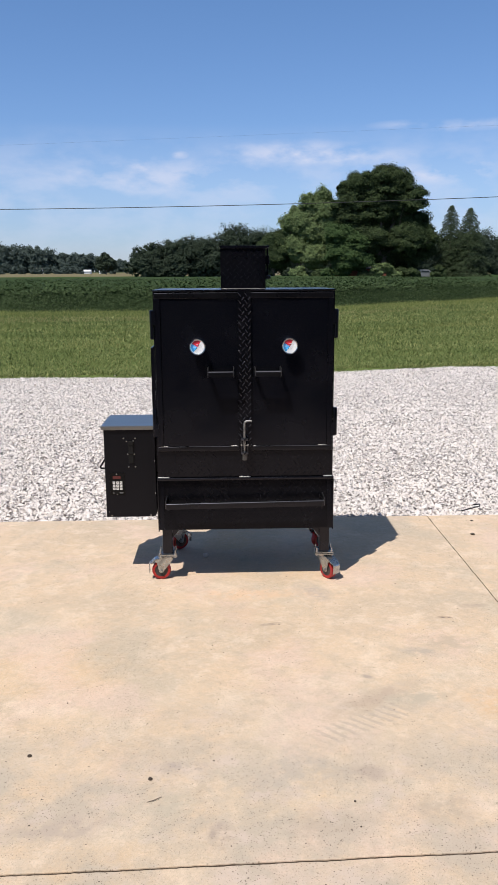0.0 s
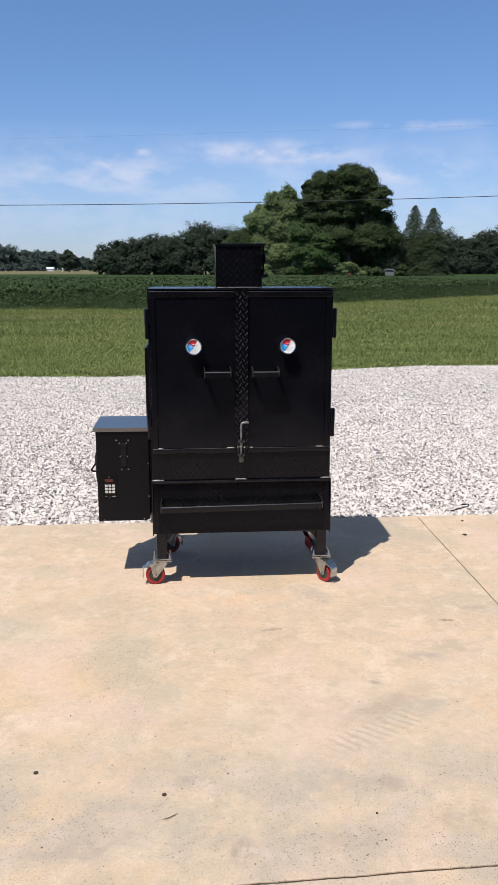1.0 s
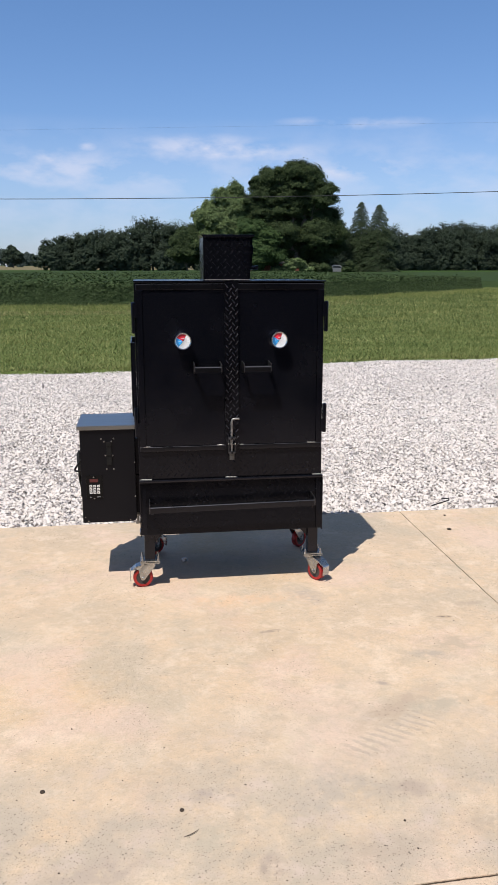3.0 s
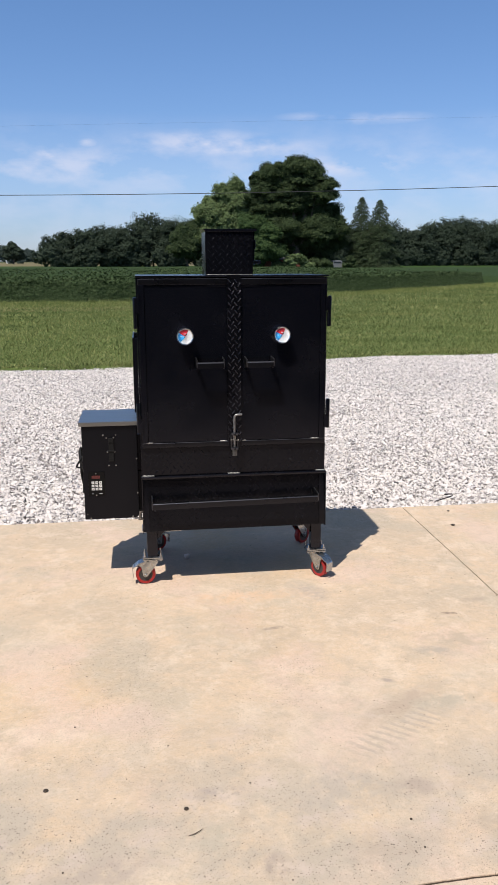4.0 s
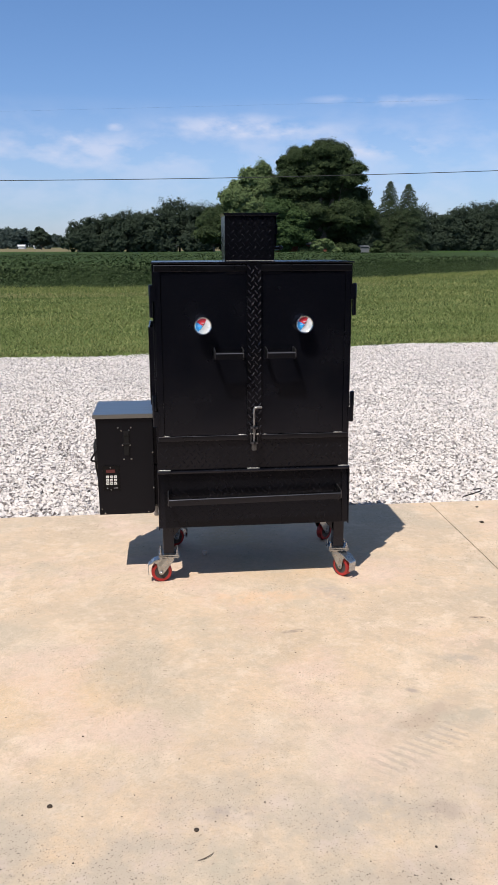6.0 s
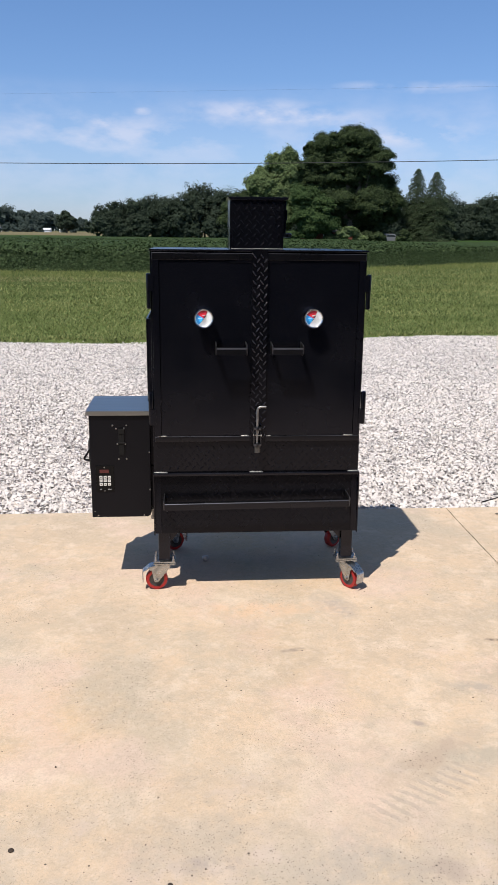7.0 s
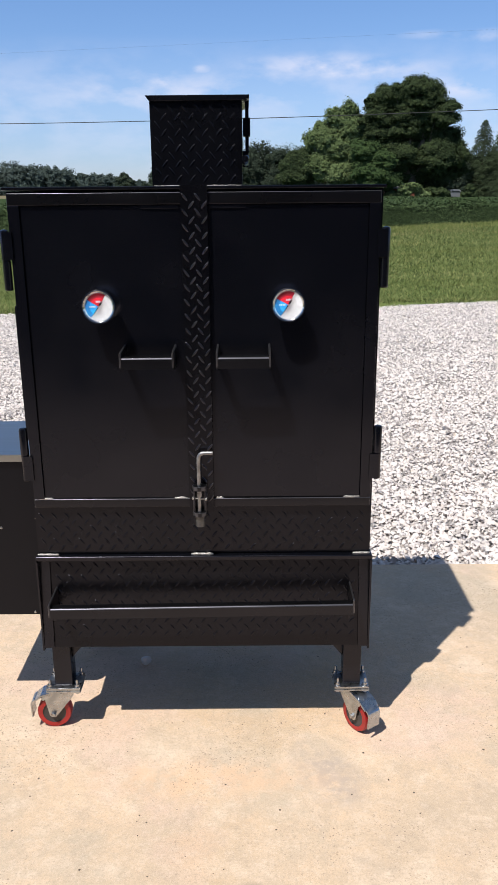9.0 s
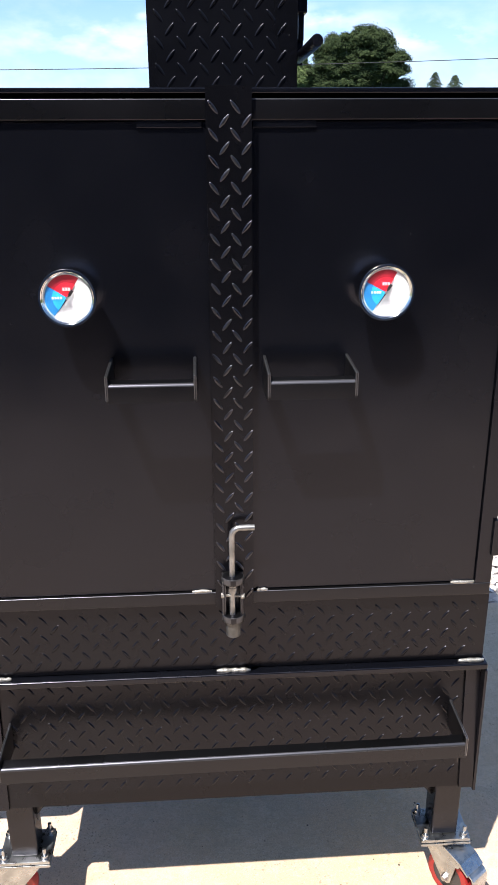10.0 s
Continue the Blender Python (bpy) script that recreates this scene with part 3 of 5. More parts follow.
def leaves(centres, size, spread=0.5, up=0.3, aspect=0.55, outward=None):
    """Leaf-shaped quads, turned at random. Returns places and faces."""
    n = len(centres)
    nor = rng.normal(size=(n, 3))
    nor /= np.linalg.norm(nor, axis=1)[:, None]
    if outward is not None:
        nor = nor * 0.55 + outward * 0.85
    nor[:, 2] += up
    nor /= np.linalg.norm(nor, axis=1)[:, None]
    a = np.cross(nor, rng.normal(size=(n, 3)))
    a /= np.linalg.norm(a, axis=1)[:, None]
    b = np.cross(nor, a)
    s = (size * (1 - spread + 2 * spread * rng.random(n)))[:, None] if np.ndim(size) == 0 else (size * (1 - spread + 2 * spread * rng.random(n)))[:, None]
    sag = nor * s * 0.12
    v = np.stack([centres - a * s * 0.5 - sag, centres + b * s * aspect * 0.5 + sag, centres + a * s * 0.5 - sag, centres - b * s * aspect * 0.5 + sag], 1)
    return v.reshape(-1, 3), np.arange(4 * n).reshape(n, 4)


def crown(lobes, pads, per, leaf, pad=1.0, tall=0.7, back=0.3, inner=0.16, loose=0.2):
    """A crown out of foliage pads: each pad is a small tuft of sprigs on the outside of one of the lobes (x, y, z, r); larger, sparse sprigs fill the shaded inside. Returns places and faces."""
    lobes = np.array([q[:4] for q in lobes], float)
    n = int(pads * 2.2)
    pick = rng.choice(len(lobes), n, p=lobes[:, 3] ** 2 / (lobes[:, 3] ** 2).sum())
    d = rng.normal(size=(n, 3))
    d[:, 1] = np.where(d[:, 1] > 0, d[:, 1] * np.where(rng.random(n) < back, 1, -1), d[:, 1])
    d[:, 2] = np.where(d[:, 2] < -0.5, -d[:, 2] * 0.6, d[:, 2])
    d /= np.linalg.norm(d, axis=1)[:, None]
    c = lobes[pick, :3] + d * (lobes[pick, 3] * (0.74 + 0.24 * rng.random(n)))[:, None]
    ok = np.ones(n, bool)
    for j, (x, y, z, r) in enumerate(lobes):
        ok &= (pick == j) | (((c - (x, y, z)) ** 2).sum(1) > (0.66 * r) ** 2)
    c, d = c[ok][:pads], d[ok][:pads]
    m = len(c)
    size = pad * np.exp(rng.normal(scale=0.32, size=m))
    k = rng.choice(m, m * per, p=size ** 2 / (size ** 2).sum())
    e = rng.normal(size=(len(k), 3))
    e /= np.linalg.norm(e, axis=1)[:, None]
    e[:, 2] = np.where(e[:, 2] < -0.25, -e[:, 2], e[:, 2])
    reach = size[k] * np.clip(0.76 + loose * rng.normal(size=len(k)), 0.15, 1.25)
    p = c[k] + e * np.array((1, 1, tall)) * reach[:, None]
    v, f = sprigs(p, leaf, e * 0.75 + d[k] * 0.45)
    # the shaded inside
    w = int(len(k) * inner)
    pick = rng.choice(len(lobes), w, p=lobes[:, 3] ** 2 / (lobes[:, 3] ** 2).sum())
    h = rng.normal(size=(w, 3))
    h /= np.linalg.norm(h, axis=1)[:, None]
    q = lobes[pick, :3] + h * (lobes[pick, 3] * 0.78 * rng.random(w) ** 0.4)[:, None]
    vi, fi = sprigs(q, leaf * 2.6, h)
    return np.concatenate([v, vi]), np.concatenate([f, fi + len(v)])


def sprigs(centres, size, outward, up=0.35):
    """Three-cornered sprigs of leaves, turned at random."""
    n = len(centres)
    nor = rng.normal(size=(n, 3))
    nor /= np.linalg.norm(nor, axis=1)[:, None]
    nor = nor * 0.7 + outward * 0.75
    nor[:, 2] += up
    nor /= np.linalg.norm(nor, axis=1)[:, None]
    a = np.cross(nor, rng.normal(size=(n, 3)))
    a /= np.linalg.norm(a, axis=1)[:, None]
    b = np.cross(nor, a)
    s = (size * (0.5 + rng.random(n)))[:, None]
    w = (0.3 + 0.3 * rng.random(n))[:, None]
    v = np.stack([centres + a * s * 0.55, centres - a * s * 0.4 + b * s * w, centres - a * s * 0.35 - b * s * w], 1)
    return v.reshape(-1, 3), np.arange(3 * n).reshape(n, 3)


def branch_bm(bm, start, end, r0, r1, wobble=0.12, n=6, seg=7):
    start, end = Vector(start), Vector(end)
    length = (end - start).length
    pts = []
    for i in range(n + 1):
        t = i / n
        p = start.lerp(end, t)
        if 0 < i < n:
            p += Vector((random.uniform(-1, 1), random.uniform(-1, 1), random.uniform(-0.5, 0.5))) * length * wobble * 0.3
        pts.append(p)
    sweep(bm, pts, [r0 + (r1 - r0) * i / n for i in range(n + 1)], seg)


def tree(name, origin, lobes, pads, per, leaf, mat, label, trunk_r, fork, leaf_label, pad=1.0, tall=0.7, category="tree"):
    """A broad tree: tapered trunk, limbs to the lobes of its crown, and the crown. Lobes are measured from the trunk's foot."""
    ob = thing(name, origin, label, category)
    o = Vector(origin)
    bm = bmesh.new()
    top = Vector((lobes[0][0] * 0.5, 0, fork))
    branch_bm(bm, o + Vector((0, 0, -0.4)), o + top, trunk_r * 1.25, trunk_r * 0.8, 0.05, 8, 10)
    for x, y, z, r in lobes:
        branch_bm(bm, o + top * random.uniform(0.75, 1.0), o + Vector((x, y, z + r * 0.3)), trunk_r * random.uniform(0.3, 0.5), trunk_r * 0.06, 0.16, 7, 6)
        for j in range(3):
            c = Vector((x, y, z))
            q = c + Vector((random.uniform(-1, 1), random.uniform(-1, 1), random.uniform(-0.4, 0.8))).normalized() * r * 0.85
            branch_bm(bm, o + top.lerp(c, 0.65), o + q, trunk_r * 0.14, trunk_r * 0.03, 0.16, 4, 5)
    part("trunk", bm, BARK, ob, "grey-brown trunk and limbs", smooth=50)
    v, f = crown(lobes, pads, per, leaf, pad, tall, 0.2)
    v[:, 2] = np.maximum(v[:, 2], 0.15)
    leafage = new("crown", cloud_mesh("crown", v, f, mat))
    leafage.parent = ob
    BASE[leafage] = o
    tagged(leafage, leaf_label)
    return ob


# ---- ground, field and pavement ----
def lawn_edge(x):
    x = np.asarray(x)
    return np.interp(x, [-16, -4, -1, 0, 2.5, 5, 16], [11.6, 12.55, 12.83, 12.98, 13.43, 13.64, 14.4]) + 0.025 * np.sin(x * 1.9) + 0.02 * np.sin(x * 5.3 + 1)


def level(x, y):
    """The height of the open ground: a step up to the lawn, then the slow rise of the fields."""
    y = np.asarray(y, float)
    near = np.interp(y - lawn_edge(x), [-0.1, 0.06], [-0.13, -0.02])
    far = np.interp(y, [-5000, 4.4, 60, 150, 250, 400, 620, 900, 2000, 6000], [0.0, 0.0, 0.0, 0.42, 0.8, 1.0, 2.6, 4.0, 9.0, 9.0])
    return near + far + np.interp(y, [14, 40], [0.0, 0.02])


def sheet(name, xs, ys, height, mat):
    gx, gy = np.meshgrid(xs, ys)
    v = np.stack([gx, gy, height(gx, gy)], 2).reshape(-1, 3)
    w, h = len(xs), len(ys)
    i = np.arange(w * h).reshape(h, w)
    f = np.stack([i[:-1, :-1], i[:-1, 1:], i[1:, 1:], i[1:, :-1]], 2).reshape(-1, 4)
    return new(name, cloud_mesh(name, v, f, mat, True))


xs = np.concatenate([-np.geomspace(4000, 30, 30), np.linspace(-28, 28, 57), np.geomspace(30, 4000, 30)])
ys = np.concatenate([-np.geomspace(4000, 8, 22), np.linspace(-6, 11.0, 12), np.linspace(11.4, 14.8, 44), np.linspace(15.4, 62, 48), np.geomspace(64, 4500, 50)])
ground = tagged(sheet("ground", xs, ys, lambda x, y: level(x, y), GROUND), "open grassland and farm fields reaching the horizon", "ground", kind="structure")

PAD_END = 4.69
JOINT_X, JOINT_Y = 1.235, 1.504


def slab(parent, x0, x1, y0, y1):
    """One bay of concrete, its edge slightly wavering where a joint was cut."""
    bm = bmesh.new()

    def rim(x, y):
        wob, chip = 0.0024, 0.0022
        if abs(y - JOINT_Y) < 0.02:
            y += 0.032 * x
        return (x + wob * noise.noise((x * 3, y * 9, 1.7)) + chip * noise.noise((x * 70, y * 70, 8.3)),
                y + wob * noise.noise((x * 9, y * 3, 5.1)) + chip * noise.noise((x * 70, y * 70, 2.9)))

    ring = []
    for (ax, ay), (bx, by) in (((x0, y0), (x1, y0)), ((x1, y0), (x1, y1)), ((x1, y1), (x0, y1)), ((x0, y1), (x0, y0))):
        n = max(2, int(max(abs(bx - ax), abs(by - ay)) / 0.012))
        ring += [rim(ax + (bx - ax) * i / n, ay + (by - ay) * i / n) for i in range(n)]
    cx, cy = (x0 + x1) / 2, (y0 + y1) / 2
    loops = []
    for inset, z in ((0.0, -0.15), (0.0, -0.006), (0.0008, -0.0012), (0.0028, 0.0)):
        loops.append([bm.verts.new((x - math.copysign(inset, x - cx), y - math.copysign(inset, y - cy), z)) for x, y in ring])
    for a, b in zip(loops, loops[1:]):
        for i in range(len(a)):
            bm.faces.new((a[i], a[(i + 1) % len(a)], b[(i + 1) % len(a)], b[i]))
    bm.faces.new(loops[-1])
    bm.faces.new(loops[0][::-1])
    return part("concrete_slab", bm, CONCRETE, parent)


pad = thing("pavement", (0, 0, 0), "weathered peach-tinted concrete pad with cut joints", "pavement", kind="structure")
GAP = 0.0034
for xa, xb in ((-9.0, JOINT_X - GAP * 0.62), (JOINT_X + GAP * 0.62, 9.0)):
    for ya, yb in ((-9.0, JOINT_Y - GAP), (JOINT_Y + GAP, PAD_END)):
        slab(pad, xa, xb, ya, yb)
bm = bmesh.new()
box(bm, -8.9, 8.9, -8.9, PAD_END - 0.03, -0.16, -0.004)
part("joint_filler", bm, material("dirt_filled_joint", (0.055, 0.036, 0.024), 0.95), pad, "dark dirt in the joints")


# an unseen wall added behind the camera, inferred from the doors' dark reflections
bm = bmesh.new()
box(bm, -9.0, 9.0, -2.0, -1.7, -0.1, 4.3)
tagged(part("wall_south", bm, REAR_WALL, origin=(0, -1.85, 0)), "unseen plain blue-grey wall added behind the camera, darkening the smoker's reflections", "wall", kind="structure")


# gravel: a bed, and crushed stones lying on it
gx = np.linspace(-16, 16, 161)
gy = np.linspace(PAD_END - 0.02, 15.0, 90)


def bed_height(x, y):
    lump = 0.012 * np.sin(x * 1.7 + 0.6 * y) + 0.01 * np.sin(x * 0.6 - y * 1.1)
    h = -0.05 + lump
    return np.where(y > lawn_edge(x) - 0.05, -0.3, h)


gravel_bed = tagged(sheet("gravel_bed", gx, gy, bed_height, GRAVEL_BED), "pale limestone fines beneath the loose gravel, shade of gaps painted in", "gravel", kind="structure")


def stones(n, y0, y1, size, half, tilt=0.3):
    y = y0 + (y1 - y0) * rng.random(n)
    x = (rng.random(n) * 2 - 1) * half(y)
    keep = y < lawn_edge(x) - 0.1 + 0.025 * rng.normal(size=n)
    x, y = x[keep], y[keep]
    n = len(x)
    s = size * np.exp(rng.normal(scale=0.25, size=n))
    z = bed_height(x, y) + s * 0.2 + 0.015 * rng.random(n)
    z = np.where(y > lawn_edge(x) - 0.06, -0.03, z)
    # only the faces that can be seen: each stone is open below
    form = np.array([(1, 0, 0), (-1, 0, 0), (0, 1, 0), (0, -1, 0), (0, 0, 1)], float) * 1.35
    quad = np.array([(0, 2, 4), (2, 1, 4), (1, 3, 4), (3, 0, 4)])
    v = form[None] + rng.normal(scale=0.26, size=(n, len(form), 3))
    v *= np.stack([np.ones(n), 0.55 + 0.4 * rng.random(n), 0.5 + 0.4 * rng.random(n)], 1)[:, None] * (s * 0.5)[:, None, None]
    q = rng.normal(size=(n, 4))
    q[:, 1:3] *= tilt
    q /= np.linalg.norm(q, axis=1)[:, None]
    w, a, b, c = q.T
    rot = np.stack([np.stack([1 - 2 * (b * b + c * c), 2 * (a * b - c * w), 2 * (a * c + b * w)], 1),
                    np.stack([2 * (a * b + c * w), 1 - 2 * (a * a + c * c), 2 * (b * c - a * w)], 1),
                    np.stack([2 * (a * c - b * w), 2 * (b * c + a * w), 1 - 2 * (a * a + b * b)], 1)], 1)
    v = np.einsum("nij,nkj->nki", rot, v) + np.stack([x, y, z], 1)[:, None]
    f = (np.arange(n) * len(form))[:, None, None] + quad[None]
    return v.reshape(-1, 3), f.reshape(-1, 3)


def join(*pairs):
    vs, fs, off = [], [], 0
    for v, f in pairs:
        vs.append(v)
        fs.append(f + off)
        off += len(v)
    return np.concatenate(vs), np.concatenate(fs)


wide = lambda y: 0.95 + 0.40 * (y + 0.4) * 0.92
v, f = join(stones(31000, PAD_END - 0.006, 5.7, 0.0185, wide, 0.3), stones(34000, 5.65, 7.0, 0.0172, wide, 0.3), stones(62000, 6.95, 9.3, 0.0165, wide, 0.26), stones(82000, 9.2, 14.2, 0.0165, wide, 0.2))
gravel = tagged(new("gravel", cloud_mesh("gravel", v, f, STONE)), "loose crushed white limestone gravel beside the concrete pad", "gravel", kind="stuff")


# lawn: mown blades, longer and paler towards the field
def blades(n, x0, x1, y0, y1, tall, thick, lean=0.5, keep=None):
    """Single blades, thinner on the ground and coarser the farther off they stand."""
    y = y0 * (y1 / y0) ** rng.random(n)
    x = x0 + (x1 - x0) * rng.random(n)
    x = np.where(x > 0, x / x1 * np.minimum(x1, 1.5 + 0.5 * y), x / x0 * -np.minimum(-x0, 1.5 + 0.4 * y)) if x0 < 0 else x
    ok = y > lawn_edge(x) + 0.03 * rng.normal(size=n)
    if keep is not None:
        ok &= keep(x, y)
    x, y = x[ok], y[ok]
    n = len(x)
    far = y / 13.0
    t = rng.random(n) * 2 * math.pi
    h = tall * far ** 0.45 * (0.5 + rng.random(n))
    a = np.stack([np.cos(t), np.sin(t), np.zeros(n)], 1) * (thick * far * (0.6 + 0.8 * rng.random(n)))[:, None]
    base = np.stack([x, y, level(x, y) - 0.01], 1)
    tip = base + np.stack([rng.normal(size=n) * lean * h, rng.normal(size=n) * lean * h, h], 1)
    v = np.stack([base - a, base + a, tip], 1).reshape(-1, 3)
    return v, np.arange(3 * n).reshape(n, 3)


def field_edge(x):
    return np.interp(x, [-60, -10, -5, -2, 0, 5.8, 8.0, 11.0, 15.5, 23.5, 25.0, 25.01], [31.0, 36.2, 35.0, 35.3, 36.0, 39.2, 41.0, 43.9, 47.8, 56.0, 57.4, 58.4]) + 0.35 * np.sin(np.asarray(x) * 0.9)


outside = lambda x, y: y < field_edge(x) + 0.3
v, f = join(blades(430000, -28, 36, 12.2, 66, 0.036, 0.0054, 0.85, outside), blades(70000, -28, 36, 12.2, 66, 0.06, 0.006, 0.6, outside), blades(60000, -8, 9, 11.8, 14.4, 0.06, 0.005, 0.7, lambda x, y: y < lawn_edge(x) + 0.16))
lawn = tagged(new("lawn_grass", cloud_mesh("lawn_grass", v, f, GRASS)), "sunlit mown green grass between gravel and field", "grass", kind="stuff")
rough_zone = lambda x, y: (y > field_edge(x) - 4.6 - 0.5 * np.sin(x * 0.9) - 0.4 * np.sin(x * 2.3)) & outside(x, y)
v, f = blades(150000, -20, 34, 26, 64, 0.095, 0.0036, 0.6, rough_zone)
verge = tagged(new("verge_grass", cloud_mesh("verge_grass", v, f, STRAW)), "longer yellow-green grass along the crop's edge", "grass", kind="stuff")
worn_strip = lambda x, y: (y > field_edge(x) - 7.4 - 0.5 * np.sin(x * 0.7)) & (y < field_edge(x) - 4.7) & (x < 10)
bare_patch = lambda x, y: outside(x, y) & (y > field_edge(x) - 1.5 - 0.8 * np.sin(x * 0.7)) & (x > 7) & (np.sin(x * 0.8 + 0.35 * y) + np.sin(x * 1.7 + 2) > 0.1)
v, f = join(blades(60000, -20, 10, 24, 42, 0.035, 0.0045, 1.0, worn_strip), blades(45000, 5, 30, 34, 61, 0.05, 0.0055, 0.9, bare_patch), blades(5000, -7, 8, 12.3, 13.9, 0.03, 0.005, 1.2, lambda x, y: y < lawn_edge(x) + 0.16))
tagged(new("dry_grass", cloud_mesh("dry_grass", v, f, DRY)), "dry tan grass in thin patches", "grass", kind="stuff")
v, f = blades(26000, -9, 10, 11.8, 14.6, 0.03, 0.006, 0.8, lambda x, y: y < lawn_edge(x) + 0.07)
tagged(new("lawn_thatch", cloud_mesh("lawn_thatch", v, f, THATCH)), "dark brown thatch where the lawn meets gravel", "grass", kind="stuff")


# soybeans: a leafy front, and the closed canopy behind it
def crop_height(x, y):
    ins = y - field_edge(x)
    rise = np.clip((ins - 0.35) / 0.6, 0, 1)
    wave = 0.05 * np.sin(x * 2.2) * np.sin(y * 1.3) + 0.04 * np.sin(y * 5.0 + 0.3 * x)
    h = level(x, y) - 0.25 + rise * (1.0 + wave)
    return np.where(x > 25.0, level(x, y) - 0.5 + np.where((y > 61) & (x > 27.5), 1.0, 0), h)


cx = np.concatenate([np.linspace(-130, -42, 12), np.linspace(-40, 40, 161), np.linspace(45, 260, 24)])
cy = np.concatenate([np.linspace(28, 66, 153), np.linspace(67, 138, 60)])
crop = tagged(sheet("soybean_canopy", cx, cy, crop_height, CANOPY), "dense dark green soybean canopy in rows", "crop", kind="stuff")


def crop_leaves(n, x0, x1, depth, size, face):
    x = x0 + (x1 - x0) * rng.random(n)
    d = depth * rng.random(n) ** 1.6
    y = field_edge(x) + d
    top = level(x, y) + 0.78 + 0.09 * np.sin(x * 2.2) * np.sin(y * 1.3) + 0.07 * rng.normal(size=n)
    z = np.where(face, level(x, y) + 0.05 + (top - level(x, y)) * rng.random(n), top)
    foot = 1 - (z - level(x, y)) / (top - level(x, y) + 0.01)
    y = np.where(face, field_edge(x) + 0.3 * rng.random(n) - 0.55 * foot, y)
    x = np.where((x > 24.6), 24.6 - rng.random(n), x)
    return leaves(np.stack([x, y, z], 1), size, 0.45, 0.6, 0.75, np.repeat(np.array([(0, -0.75 if face else 0.0, 0.2)]), n, 0))


v, f = join(crop_leaves(110000, -20, 25, 1.0, 0.08, True), crop_leaves(42000, -20, 25, 10.0, 0.09, False), crop_leaves(24000, -26, 25, 70.0, 0.15, False))
soy = tagged(new("soybean_leaves", cloud_mesh("soybean_leaves", v, f, SOY)), "waist-high soybean plants with small broad leaves", "crop", kind="stuff")


# ---- the smoker ----
smoker = thing("pellet_smoker", (0, 3.86, 0), "tall black painted steel pellet smoker on red casters", "smoker")
X, Y, Z = Vector((1, 0, 0)), Vector((0, 1, 0)), Vector((0, 0, 1))
BACK = 4.125


def weld(x0, x1, y, z, parent, r=0.0035):
    """A bare weld bead along x, with its ripples."""
    bm = bmesh.new()
    n = max(6, int((x1 - x0) / 0.005))
    pts = [(x0 + (x1 - x0) * i / n, y + random.uniform(-0.0006, 0.0006), z + random.uniform(-0.0008, 0.0008)) for i in range(n + 1)]
    sweep(bm, pts, [r * (0.55 if i in (0, n) else random.uniform(0.75, 1.2)) for i in range(n + 1)], 7)
    return part("weld_bead", bm, BARE, parent, "bare silvery weld bead", smooth=60)


# cooking chamber, fire box and roof
bm = bmesh.new()
box(bm, -0.4555, 0.4555, 3.632, BACK, 0.56, 1.508)
chamber = part("cooking_chamber", bm, PAINT, smoker, bevel=0.002)
bm = bmesh.new()
box(bm, -0.457, 0.457, 3.602, BACK + 0.004, 1.510, 1.517)
part("roof_plate", bm, PAINT, smoker, bevel=0.0012)
bm = bmesh.new()
box(bm, -0.449, 0.449, 3.634, BACK - 0.004, 0.297, 0.558)
part("fire_box", bm, PAINT, smoker, bevel=0.002)

# tread-plate band under the doors
bm = bmesh.new()
box(bm, -0.452, 0.452, 3.614, 3.631, 0.5625, 0.699)
tread(bm, (-0.452, 3.614, 0.5625), X, Z, 0.904, 0.1365)
part("tread_plate_band", bm, PLATE, smoker, "black tread-plate band", smooth=65)

# lower front: ledge, tread-plate panel between side angles
bm = bmesh.new()
box(bm, -0.4575, 0.4575, 3.596, 3.634, 0.5475, 0.5605)
part("ledge", bm, PAINT, smoker, bevel=0.0035, smooth=40, segs=5)
bm = bmesh.new()
prism(bm, [Vector((-0.448, 3.622, 0.546)), Vector((-0.448, 3.596, 0.284)), Vector((-0.448, 3.602, 0.284)), Vector((-0.448, 3.632, 0.546))], (0, 0, 0), (0.896, 0, 0))
slope = Vector((0, 0.026, 0.262)).normalized()
tread(bm, Vector((-0.42, 3.596, 0.284)) + slope * 0.02, X, slope, 0.84, 0.235)
part("ash_panel", bm, PLATE, smoker, "black tread-plate ash panel", smooth=65)
for s in (-1, 1):
    bm = bmesh.new()
    a, b = sorted((s * 0.4525, s * 0.4575))
    prism(bm, [Vector((a, 3.632, 0.5465)), Vector((a, 3.594, 0.5465)), Vector((a, 3.590, 0.276)), Vector((a, 3.626, 0.276)), Vector((a, 3.632, 0.30))], (0, 0, 0), (b - a, 0, 0))
    a, b = sorted((s * 0.425, s * 0.4523))
    prism(bm, [Vector((a, 3.6165, 0.546)), Vector((a, 3.5905, 0.284)), Vector((a, 3.5955, 0.284)), Vector((a, 3.6215, 0.546))], (0, 0, 0), (b - a, 0, 0))
    part("side_angle", bm, PAINT, smoker, bevel=0.0008)
bm = bmesh.new()
box(bm, -0.4475, 0.4475, 3.600, 3.6335, 0.281, 0.2965)
part("bottom_rail", bm, PAINT, smoker, bevel=0.0008)


